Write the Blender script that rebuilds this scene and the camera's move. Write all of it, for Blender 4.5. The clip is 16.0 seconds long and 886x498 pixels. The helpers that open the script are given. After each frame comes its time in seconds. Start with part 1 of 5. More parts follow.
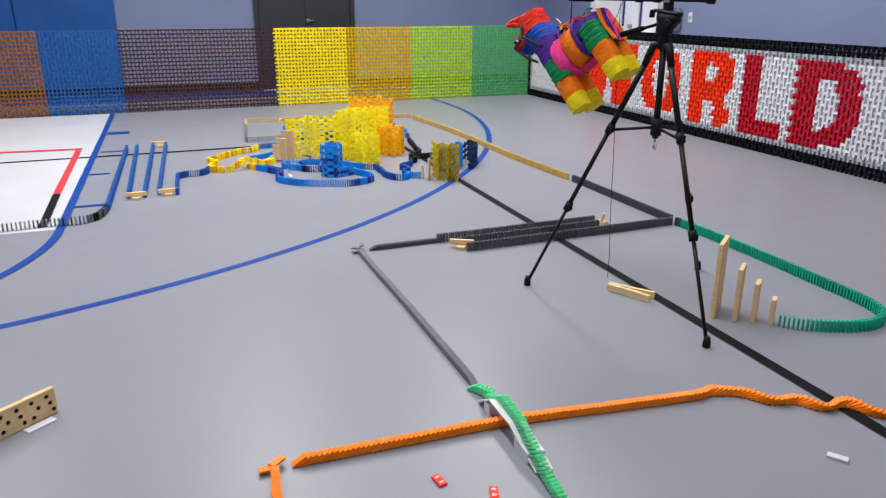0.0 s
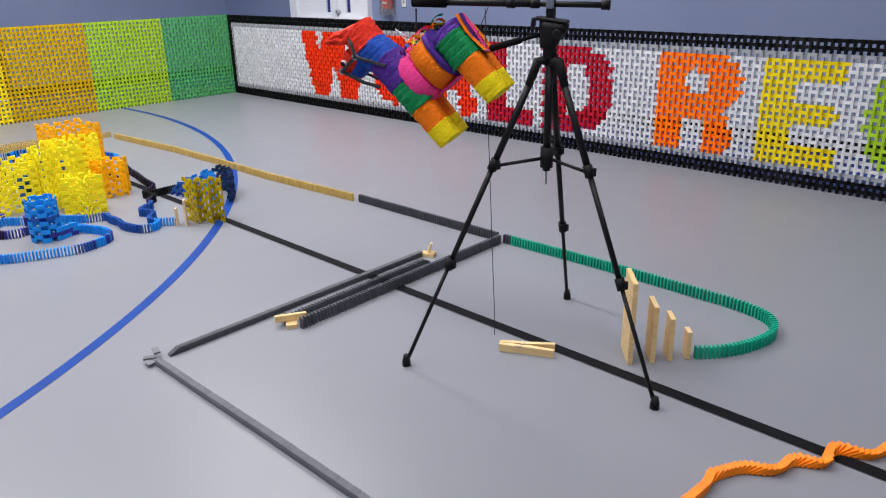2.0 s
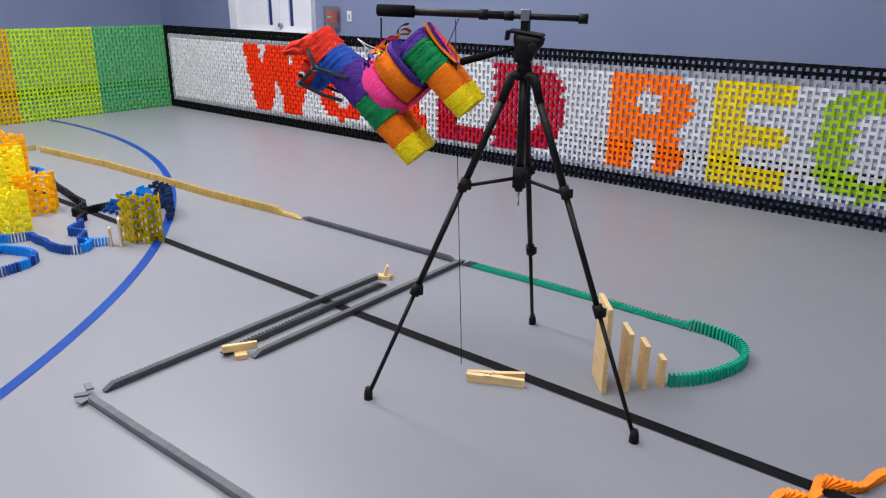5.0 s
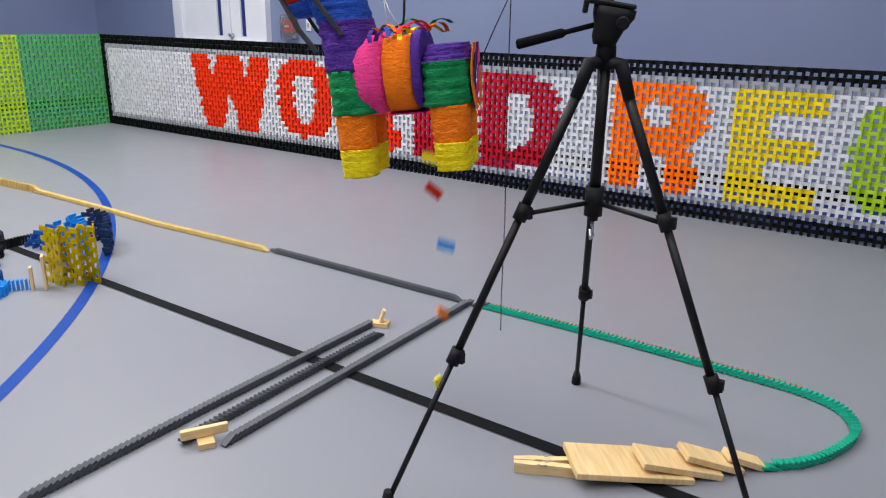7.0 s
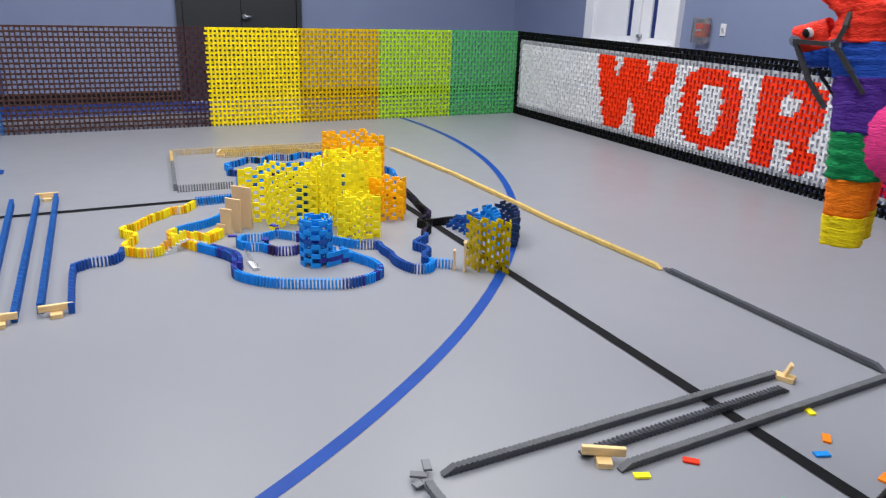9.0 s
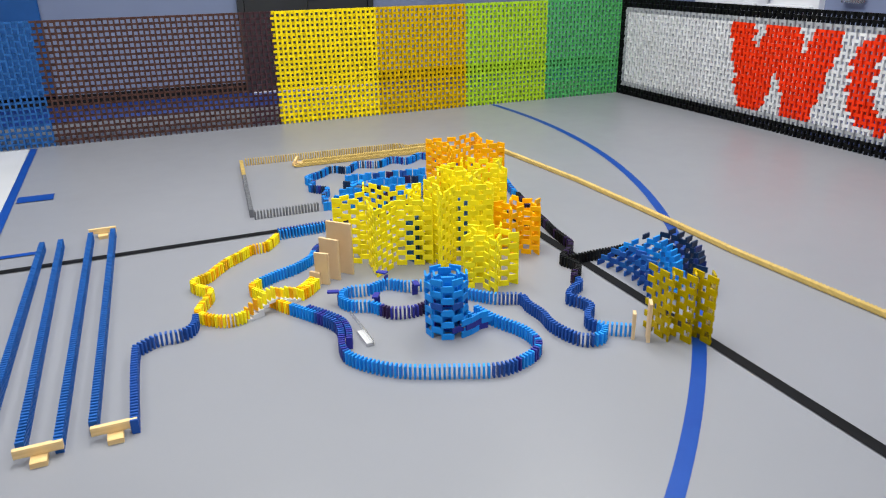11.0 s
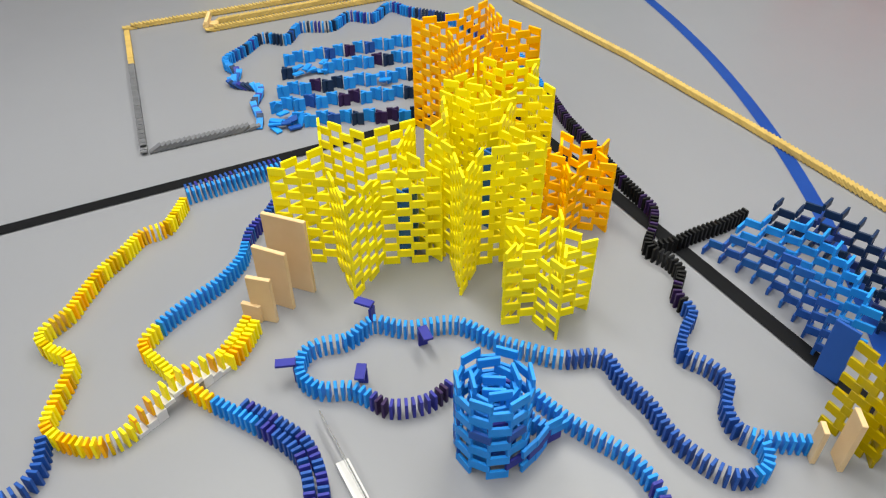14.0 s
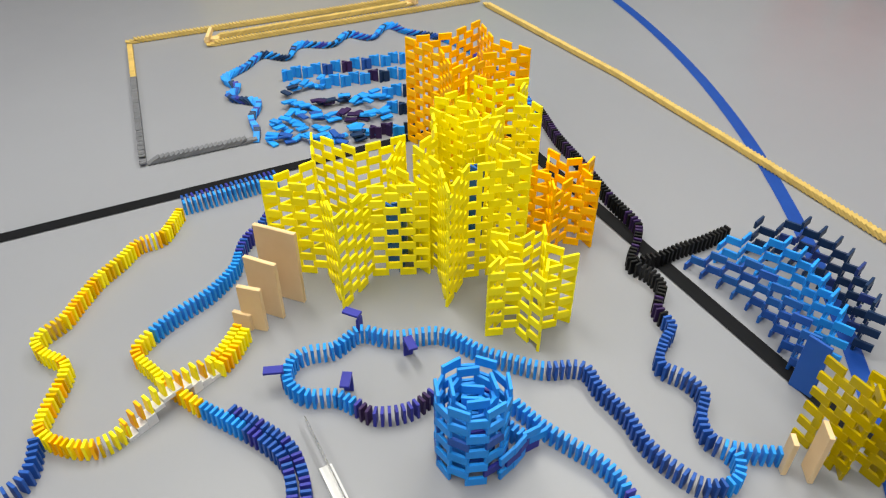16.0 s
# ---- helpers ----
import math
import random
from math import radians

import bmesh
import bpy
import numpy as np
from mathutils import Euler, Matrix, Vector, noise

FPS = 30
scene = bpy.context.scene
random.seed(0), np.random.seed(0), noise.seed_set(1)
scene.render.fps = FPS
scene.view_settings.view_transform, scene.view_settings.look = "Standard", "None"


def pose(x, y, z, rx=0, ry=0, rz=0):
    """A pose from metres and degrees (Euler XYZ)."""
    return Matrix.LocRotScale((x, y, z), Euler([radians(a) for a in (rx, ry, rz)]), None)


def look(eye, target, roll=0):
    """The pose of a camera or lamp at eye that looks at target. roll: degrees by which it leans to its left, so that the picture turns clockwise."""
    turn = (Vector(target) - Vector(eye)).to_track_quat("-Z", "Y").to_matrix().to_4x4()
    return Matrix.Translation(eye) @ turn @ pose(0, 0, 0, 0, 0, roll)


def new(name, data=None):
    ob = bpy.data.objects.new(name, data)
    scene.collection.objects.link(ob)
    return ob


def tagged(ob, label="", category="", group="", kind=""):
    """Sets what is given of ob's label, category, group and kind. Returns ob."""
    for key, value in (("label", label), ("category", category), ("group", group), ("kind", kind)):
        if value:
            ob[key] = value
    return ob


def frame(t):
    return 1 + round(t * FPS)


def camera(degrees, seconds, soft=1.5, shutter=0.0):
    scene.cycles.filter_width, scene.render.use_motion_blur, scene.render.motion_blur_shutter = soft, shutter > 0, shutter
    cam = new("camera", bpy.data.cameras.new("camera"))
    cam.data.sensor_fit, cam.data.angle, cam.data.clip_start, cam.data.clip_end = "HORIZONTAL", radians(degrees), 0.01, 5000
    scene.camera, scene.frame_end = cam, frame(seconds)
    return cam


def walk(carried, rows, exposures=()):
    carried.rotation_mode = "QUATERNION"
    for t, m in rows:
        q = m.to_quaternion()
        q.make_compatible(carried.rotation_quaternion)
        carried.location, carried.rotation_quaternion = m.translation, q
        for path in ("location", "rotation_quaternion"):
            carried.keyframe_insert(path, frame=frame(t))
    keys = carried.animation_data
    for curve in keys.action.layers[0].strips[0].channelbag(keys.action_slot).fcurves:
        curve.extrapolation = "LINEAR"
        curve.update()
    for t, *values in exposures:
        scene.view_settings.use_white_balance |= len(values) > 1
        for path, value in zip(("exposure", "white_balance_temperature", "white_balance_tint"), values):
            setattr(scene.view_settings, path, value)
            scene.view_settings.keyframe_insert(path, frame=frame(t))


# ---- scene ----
cam = camera(62.7, 16.0, soft=1.15, shutter=0.15)
PATH = [
    (0, (-1.024, 0.415, 1.236), (-0.367, 2.191, 0.593), 0.0),
    (0.5, (-1.056, 0.804, 1.269), (-0.122, 2.474, 0.686), 1.2),
    (1, (-1.079, 1.08, 1.275), (0.062, 2.596, 0.644), 0.8),
    (1.5, (-1.148, 1.369, 1.308), (0.148, 2.724, 0.612), -1.1),
    (2, (-1.162, 1.47, 1.341), (0.18, 2.774, 0.635), -1.2),
    (2.5, (-1.154, 1.485, 1.349), (0.22, 2.754, 0.641), -0.5),
    (3, (-1.153, 1.483, 1.353), (0.247, 2.725, 0.649), -0.2),
    (3.5, (-1.163, 1.48, 1.355), (0.26, 2.708, 0.669), 0.2),
    (4, (-1.173, 1.472, 1.359), (0.257, 2.7, 0.691), 0.7),
    (6.5, (-0.843, 2.151, 1.179), (0.705, 3.245, 0.543), 0.7),
    (7, (-0.767, 2.233, 1.165), (0.8, 3.317, 0.558), 1.0),
    (7.5, (-0.767, 2.238, 1.18), (0.788, 3.374, 0.641), 1.0),
    (8, (-0.819, 2.256, 1.195), (0.664, 3.487, 0.659), 1.9),
    (8.5, (-0.913, 2.284, 1.259), (0.227, 3.805, 0.638), 2.5),
    (9, (-0.941, 2.399, 1.287), (-0.08, 4.081, 0.63), 2.0),
    (9.5, (-0.966, 2.576, 1.313), (-0.194, 4.292, 0.635), 1.6),
    (12, (-0.761, 4.16, 1.305), (-0.054, 5.855, 0.513), -1.5),
    (12.5, (-0.669, 4.459, 1.308), (0.044, 6.135, 0.484), -1.0),
    (13, (-0.585, 4.693, 1.312), (0.128, 6.326, 0.402), -0.6),
    (13.5, (-0.507, 4.85, 1.318), (0.206, 6.33, 0.177), 0.5),
    (14, (-0.47, 4.92, 1.35), (0.232, 6.303, 0.087), -0.5),
    (14.5, (-0.437, 4.911, 1.368), (0.274, 6.285, 0.1), 0.0),
    (15, (-0.439, 4.889, 1.377), (0.266, 6.275, 0.12), -0.1),
    (15.5, (-0.445, 4.87, 1.385), (0.269, 6.265, 0.142), 0.1),
    (16, (-0.452, 4.863, 1.381), (0.255, 6.269, 0.148), 0.1),
]
walk(cam, [(t, look(eye, target, roll)) for t, eye, target, roll in PATH],
     exposures=[(0, -0.22, 6350, 11), (8, -0.22, 6350, 11), (9.5, -0.31, 6350, 8), (12, -0.29, 6600, 5), (13, -0.26, 6700, 4), (14, -0.40, 7000, 3), (16, -0.38, 7050, 3)])

# ---------------------------------------------------------------- light
world = bpy.data.worlds.new("world")
scene.world = world
world.use_nodes = True
world.node_tree.nodes["Background"].inputs[0].default_value = (0.75, 0.82, 1.0, 1)
world.node_tree.nodes["Background"].inputs[1].default_value = 0.05
scene.view_settings.exposure = 0.0
LAMP_POWER = 91.0
LAMPS = [(x, y) for x in (-3.2, -0.4, 2.2) for y in (0.6, 4.0, 7.4)]
CEILING = 4.4
for x, y in LAMPS:
    lamp = bpy.data.lights.new("ceiling_lamp", "AREA")
    lamp.shape, lamp.size, lamp.size_y = "RECTANGLE", 0.6, 3.0
    lamp.energy, lamp.color = LAMP_POWER * (0.48 if y < 2 else 1.0 if y < 6 else 1.7) * (0.52 if x > 1 and y < 6 else 0.58 if x < -1 and y > 2 else 0.42 if x < -1 else 1.22), (1.0, 0.97, 0.93)
    new("lamp_light", lamp).matrix_world = pose(x, y, CEILING - 0.13)

# ---------------------------------------------------------------- materials
def nodes_of(name):
    m = bpy.data.materials.new(name)
    m.use_nodes = True
    nt = m.node_tree
    return m, nt, nt.nodes["Principled BSDF"]


def colour(c):
    return tuple(v / 12.92 if v <= 0.04045 else ((v + 0.055) / 1.055) ** 2.4 for v in (int(c[i:i + 2], 16) / 255 for i in (0, 2, 4))) + (1,)


def plastic(name, c, rough=0.45, vary=0.10, island=False, clear=0.0):
    """Moulded plastic: a colour that differs a little from piece to piece, fine scuffs in the gloss."""
    m, nt, b = nodes_of(name)
    hsv = nt.nodes.new("ShaderNodeHueSaturation")
    hsv.inputs["Color"].default_value = c
    if island:
        r = nt.nodes.new("ShaderNodeNewGeometry").outputs["Random Per Island"]
    else:
        r = nt.nodes.new("ShaderNodeObjectInfo").outputs["Random"]
    mr = nt.nodes.new("ShaderNodeMapRange")
    mr.inputs[3].default_value, mr.inputs[4].default_value = 1 - vary, 1 + vary
    nt.links.new(r, mr.inputs[0])
    nt.links.new(mr.outputs[0], hsv.inputs["Value"])
    nt.links.new(hsv.outputs[0], b.inputs["Base Color"])
    b.inputs["Specular IOR Level"].default_value = 0.14 if island else 0.25
    n = nt.nodes.new("ShaderNodeTexNoise")
    n.inputs["Scale"].default_value, n.inputs["Detail"].default_value = 60, 3
    mr2 = nt.nodes.new("ShaderNodeMapRange")
    mr2.inputs[3].default_value, mr2.inputs[4].default_value = rough - 0.08, rough + 0.12
    nt.links.new(n.outputs["Fac"], mr2.inputs[0])
    nt.links.new(mr2.outputs[0], b.inputs["Roughness"])
    if clear:
        b.inputs["Transmission Weight"].default_value = clear
        b.inputs["IOR"].default_value = 1.3
    return m


def noisy(name, c1, c2, scale, rough=0.5, bump=0.0, bscale=None, metal=0.0, stretch=(1, 1, 1), detail=5):
    m, nt, b = nodes_of(name)
    tc = nt.nodes.new("ShaderNodeTexCoord")
    mp = nt.nodes.new("ShaderNodeMapping")
    mp.inputs["Scale"].default_value = stretch
    nt.links.new(tc.outputs["Object"], mp.inputs[0])
    n = nt.nodes.new("ShaderNodeTexNoise")
    n.inputs["Scale"].default_value, n.inputs["Detail"].default_value = scale, detail
    nt.links.new(mp.outputs[0], n.inputs["Vector"])
    ramp = nt.nodes.new("ShaderNodeValToRGB")
    ramp.color_ramp.elements[0].color, ramp.color_ramp.elements[1].color = c1, c2
    ramp.color_ramp.elements[0].position, ramp.color_ramp.elements[1].position = 0.3, 0.7
    nt.links.new(n.outputs["Fac"], ramp.inputs[0])
    nt.links.new(ramp.outputs[0], b.inputs["Base Color"])
    b.inputs["Roughness"].default_value, b.inputs["Metallic"].default_value = rough, metal
    if bump:
        n2 = nt.nodes.new("ShaderNodeTexNoise")
        n2.inputs["Scale"].default_value, n2.inputs["Detail"].default_value = bscale or scale * 6, 4
        nt.links.new(mp.outputs[0], n2.inputs["Vector"])
        bp = nt.nodes.new("ShaderNodeBump")
        bp.inputs["Strength"].default_value, bp.inputs["Distance"].default_value = bump, 0.004
        nt.links.new(n2.outputs["Fac"], bp.inputs["Height"])
        nt.links.new(bp.outputs[0], b.inputs["Normal"])
    return m


HEX = dict(white="d2d3d7", black="0c0d0f", grey="6f7178", darkgrey="4b4d54", lightgrey="9da0a6", red="e43410", darkred="b01428",
           orange="ff7602", yellow="e9d012", lime="a0c42a", green="50a25e", deepyellow="c6a200", brown="4a3430", plum="3f2a30", navy="24356e",
           tan="c6aa64", teal="12a688", sky="1d8ae0", royal="1f4fa0", indigo="2f3390", violet="2f1d4a", lemon="f7e61e", amber="f8b400",
           mint="60df98", neon="ff870e", olive="b5a513", steelblue="1f5aa6", midnight="152d4f", rust="8a5a2c", ocean="2a5a96")
P = {k: plastic("plastic_" + k, colour(v)) for k, v in HEX.items()}
W = {k: plastic("wall_plastic_" + k, colour(HEX[k]), island=True, vary=0.12) for k in
     ("white", "black", "grey", "lightgrey", "red", "darkred", "orange", "yellow", "lime", "green", "deepyellow", "brown", "plum", "navy", "rust", "ocean")}
P["tealred"] = P["teal"]
P["amberglass"] = plastic("clear_yellow_plastic", colour("f0c818"), rough=0.12, clear=0.35)
P["oliveglass"] = plastic("clear_olive_plastic", colour("d8c010"), rough=0.15, clear=0.55)

WOOD = noisy("pale_wood", colour("d9b67c"), colour("edd09a"), 9, 0.55, 0.15, 60, stretch=(1, 1, 9))
PLY = noisy("plain_maple", colour("cfae82"), colour("dfc49b"), 5, 0.55, 0.08, 60, stretch=(1, 6, 1))
PAINT = noisy("grey_blue_wall_paint", colour("7480a0"), colour("7a86a5"), 1.3, 0.6, 0.08, 160)
DARKDOOR = noisy("dark_grey_door_paint", colour("26282c"), colour("2c2e32"), 2, 0.45, 0.05, 100)
WHITEDOOR = noisy("white_door_paint", colour("dcdfe6"), colour("e6e8ee"), 2, 0.4, 0.04, 80)
CEIL = noisy("white_ceiling_tile", colour("d8d8d6"), colour("e4e4e2"), 3, 0.9, 0.1, 90)
BLACKPAINT = noisy("black_rubber", colour("0d0d10"), colour("151518"), 20, 0.6, 0.1)
MATBLUE = noisy("blue_wall_pad", colour("0f4a8c"), colour("14559c"), 2, 0.45, 0.1, 40)
METALBLK = noisy("black_anodised_metal", colour("0c0c0e"), colour("141417"), 30, 0.48, 0.05)
FOAM = noisy("black_foam_grip", colour("0b0b0c"), colour("151516"), 200, 0.9, 0.5, 300)
STEEL = noisy("brushed_steel", colour("a9adb3"), colour("c3c6cb"), 40, 0.3, 0.05, metal=0.9)
BLUETAPE = noisy("blue_court_line", colour("0f3a88"), colour("144394"), 6, 0.45, 0.05, 120)
BLACKTAPE = noisy("black_court_line", colour("0d0e11"), colour("131418"), 8, 0.7, 0.05, 120)
WHITEVINYL = noisy("white_floor_area", colour("c4c6ca"), colour("cecfd3"), 2, 0.3, 0.03, 80)
REDTAPE = noisy("red_line", colour("c93434"), colour("d43e3e"), 6, 0.4)
BLUEFLOOR = noisy("blue_border_floor", colour("1f3f92"), colour("24479c"), 3, 0.3)
BRIDLE = noisy("dark_grey_felt", colour("2c2c2f"), colour("38383b"), 60, 0.85, 0.1)
STRING = noisy("black_thread", colour("0c0c0d"), colour("161617"), 60, 0.8)
for _m, _s in ((BLACKTAPE, 0.12), (BLUETAPE, 0.2), (METALBLK, 0.25), (BLACKPAINT, 0.2), (FOAM, 0.1), (WHITEVINYL, 0.3)):
    _m.node_tree.nodes["Principled BSDF"].inputs["Specular IOR Level"].default_value = _s
CLEAR, _nt, _b = nodes_of("clear_acrylic")
_b.inputs["Transmission Weight"].default_value, _b.inputs["Roughness"].default_value, _b.inputs["IOR"].default_value = 0.9, 0.05, 1.45
GLOW, _nt, _b = nodes_of("lit_diffuser")
_b.inputs["Emission Color"].default_value, _b.inputs["Emission Strength"].default_value = (1, 0.98, 0.94, 1), 1.5


def floor_material():
    """Grey poured gym floor, glossy, with faint cloudy wear and scuffs."""
    m, nt, b = nodes_of("grey_gym_floor")
    tc = nt.nodes.new("ShaderNodeTexCoord")
    big = nt.nodes.new("ShaderNodeTexNoise")
    big.inputs["Scale"].default_value, big.inputs["Detail"].default_value = 0.9, 4
    fine = nt.nodes.new("ShaderNodeTexNoise")
    fine.inputs["Scale"].default_value, fine.inputs["Detail"].default_value = 7, 5
    for n in (big, fine):
        nt.links.new(tc.outputs["Object"], n.inputs["Vector"])
    ramp = nt.nodes.new("ShaderNodeValToRGB")
    ramp.color_ramp.elements[0].color, ramp.color_ramp.elements[1].color = colour("82848c"), colour("85878f")
    ramp.color_ramp.elements[0].position, ramp.color_ramp.elements[1].position = 0.35, 0.65
    nt.links.new(big.outputs["Fac"], ramp.inputs[0])
    nt.links.new(ramp.outputs[0], b.inputs["Base Color"])
    mr = nt.nodes.new("ShaderNodeMapRange")
    mr.inputs[3].default_value, mr.inputs[4].default_value = 0.33, 0.41
    b.inputs["Specular IOR Level"].default_value = 0.32
    nt.links.new(fine.outputs["Fac"], mr.inputs[0])
    nt.links.new(mr.outputs[0], b.inputs["Roughness"])
    bp = nt.nodes.new("ShaderNodeBump")
    bp.inputs["Strength"].default_value, bp.inputs["Distance"].default_value = 0.008, 0.001
    nt.links.new(fine.outputs["Fac"], bp.inputs["Height"])
    nt.links.new(bp.outputs[0], b.inputs["Normal"])
    return m


FLOOR = floor_material()

# ---------------------------------------------------------------- mesh helpers
def box(bm, x0, x1, y0, y1, z0, z1, m=None, mat=0):
    vs = [bm.verts.new((x, y, z)) for z in (z0, z1) for y in (y0, y1) for x in (x0, x1)]
    if m is not None:
        for v in vs:
            v.co = m @ v.co
    out = []
    for q in ((0, 2, 3, 1), (4, 5, 7, 6), (0, 1, 5, 4), (2, 6, 7, 3), (0, 4, 6, 2), (1, 3, 7, 5)):
        f = bm.faces.new([vs[i] for i in q])
        f.material_index = mat
        out.append(f)
    return out


def mesh_of(name, bm, *mats):
    me = bpy.data.meshes.new(name)
    bm.to_mesh(me)
    bm.free()
    for m in mats:
        me.materials.append(m)
    return me


def part(name, bm, material, parent=None, label=""):
    ob = new(name, mesh_of(name, bm, *(material if isinstance(material, (list, tuple)) else (material,))))
    ob.parent = parent
    return tagged(ob, label)


def bevelled(x, y, z, r=0.001, m=None):
    """A bmesh box of that size, standing on z = 0, with bevelled edges."""
    bm = bmesh.new()
    box(bm, -x / 2, x / 2, -y / 2, y / 2, 0, z)
    bmesh.ops.bevel(bm, geom=bm.edges[:], offset=r, segments=1, affect="EDGES")
    if m is not None:
        bm.transform(m)
    return bm


def tube(bm, pts, radii, n=12, caps=True):
    """A tube through points, with a radius at each one."""
    rings = []
    pts = [Vector(p) for p in pts]
    if not isinstance(radii, (list, tuple)):
        radii = [radii] * len(pts)
    for i, p in enumerate(pts):
        d = (pts[min(i + 1, len(pts) - 1)] - pts[max(i - 1, 0)]).normalized()
        side = d.cross(Vector((0.01, 0.03, 1))) if abs(d.z) < 0.95 else d.cross(Vector((0, 1, 0)))
        side.normalize()
        up = side.cross(d)
        rings.append([bm.verts.new(p + radii[i] * (math.cos(a) * side + math.sin(a) * up)) for a in (2 * math.pi * k / n for k in range(n))])
    for a, b in zip(rings, rings[1:]):
        for k in range(n):
            bm.faces.new((a[k], a[(k + 1) % n], b[(k + 1) % n], b[k])).smooth = True
    if caps:
        bm.faces.new(rings[0][::-1])
        bm.faces.new(rings[-1])
    return rings


def thing(name, label, category, group="", at=None):
    ob = new(name)
    ob.empty_display_size = 0.05
    if at is not None:
        ob.matrix_basis = at
    return tagged(ob, label, category, group)


def path_points(pts, step, smooth=False):
    """Places and headings at even steps along a way through pts."""
    pts = [Vector((*p, 0)) if len(p) == 2 else Vector(p) for p in pts]
    if smooth:
        fine = []
        for i in range(len(pts) - 1):
            a, b, c, d = pts[max(i - 1, 0)], pts[i], pts[i + 1], pts[min(i + 2, len(pts) - 1)]
            for k in range(8):
                u = k / 8
                fine.append(0.5 * ((2 * b) + (c - a) * u + (2 * a - 5 * b + 4 * c - d) * u * u + (3 * b - a - 3 * c + d) * u ** 3))
        pts = fine + [pts[-1]]
    out, run, left = [], 0.0, 0.0
    for a, b in zip(pts, pts[1:]):
        d = b - a
        n = d.length
        while left <= n and n > 0:
            p = a + d * (left / n)
            out.append((p, math.degrees(math.atan2(-d.x, d.y)), run + left))
            left += step
        run += n
        left -= n
    if smooth and len(out) > 2:
        res = []
        for i, (p, h, s) in enumerate(out):
            d = out[min(i + 1, len(out) - 1)][0] - out[max(i - 1, 0)][0]
            res.append((p, math.degrees(math.atan2(-d.x, d.y)), s))
        out = res
    return out


# ---------------------------------------------------------------- the room
WALL_Y, ROOM_Y, ROOM_X, LEFT_X, FRONT_Y = 9.803, 11.65, 4.8, -6.0, -2.6


def right_wall_x(y):
    return 3.72


def build_room():
    bm = bmesh.new()
    box(bm, LEFT_X - 0.2, ROOM_X + 0.2, FRONT_Y - 0.2, ROOM_Y + 0.2, -0.1, 0)
    tagged(part("floor", bm, FLOOR), "glossy light grey poured gym floor", "floor", kind="structure")
    bm = bmesh.new()
    box(bm, LEFT_X - 0.2, ROOM_X + 0.2, FRONT_Y - 0.2, ROOM_Y + 0.2, CEILING, CEILING + 0.1)
    tagged(part("ceiling", bm, CEIL), "white ceiling with lamp panels", "ceiling", kind="structure")
    spans = dict(wall_north=(LEFT_X, ROOM_X, ROOM_Y, ROOM_Y + 0.15), wall_south=(LEFT_X, ROOM_X, FRONT_Y - 0.15, FRONT_Y),
                 wall_east=(ROOM_X, ROOM_X + 0.15, FRONT_Y - 0.15, ROOM_Y + 0.15), wall_west=(LEFT_X - 0.15, LEFT_X, FRONT_Y - 0.15, ROOM_Y + 0.15))
    for name, (x0, x1, y0, y1) in spans.items():
        bm = bmesh.new()
        box(bm, x0, x1, y0, y1, 0, CEILING)
        tagged(part(name, bm, PAINT), "plain grey-blue painted gym wall", "wall", kind="structure")
    for x0, x1, y0, y1 in ((LEFT_X + 0.01, ROOM_X - 0.01, ROOM_Y - 0.012, ROOM_Y - 0.001), (ROOM_X - 0.012, ROOM_X - 0.001, FRONT_Y, ROOM_Y - 0.02)):
        bm = bmesh.new()
        box(bm, x0, x1, y0, y1, 0.001, 0.11)
        tagged(part("baseboard", bm, BLACKPAINT), "black rubber cove base along the wall", "baseboard", kind="structure")
    # blue border of the floor behind the domino walls
    bm = bmesh.new()
    box(bm, 3.85, ROOM_X - 0.02, FRONT_Y, ROOM_Y - 0.03, 0.0, 0.003)
    box(bm, LEFT_X, 3.84, WALL_Y + 0.95, ROOM_Y - 0.03, 0.0, 0.003)
    tagged(part("floor_border", bm, BLUEFLOOR), "blue painted border of the gym floor", "floor", kind="structure")
    for x, y in LAMPS:
        t = thing("ceiling_light", "white rectangular ceiling light panel", "ceiling light", "ceiling lights", pose(x, y, CEILING))
        bm = bmesh.new()
        box(bm, -0.32, 0.32, -1.52, 1.52, -0.08, 0.0)
        part("frame", bm, WHITEDOOR, t)
        bm = bmesh.new()
        box(bm, -0.3, 0.3, -1.5, 1.5, -0.09, -0.082)
        part("diffuser", bm, GLOW, t)
    # dark door in the north wall
    d = thing("door_1", "dark grey steel double door with a lever", "door", at=pose(0.965, ROOM_Y, 0))
    d["kind"] = "structure"
    for s in (-1, 1):
        part("door_leaf", bevelled(0.664, 0.05, 2.1, 0.004, pose(s * 0.334, -0.026, 0.02)), DARKDOOR, d)
    bm = bmesh.new()
    box(bm, -0.735, -0.672, -0.06, 0.0, 0, 2.2)
    box(bm, 0.672, 0.735, -0.06, 0.0, 0, 2.2)
    box(bm, -0.671, 0.671, -0.06, 0.0, 2.13, 2.2)
    part("door_frame", bm, DARKDOOR, d)
    bm = bmesh.new()
    tube(bm, [(0.03, -0.052, 0.98), (0.03, -0.1, 0.98)], 0.028)
    tube(bm, [(0.03, -0.1, 0.98), (0.11, -0.1, 0.98)], 0.012)
    part("door_handle", bm, STEEL, d, "brushed steel lever handle")
    # plain white bar standing in for the daylight that shows under the door
    bm = bmesh.new()
    box(bm, -0.67, 0.67, -0.10, -0.052, 0.0, 0.02)
    part("threshold", bm, P["white"], d, "white bar in place of daylight under the door")
    q = thing("wall_sign", "small dark red sign plate beside the dark door", "sign", at=pose(1.83, ROOM_Y, 1.36))
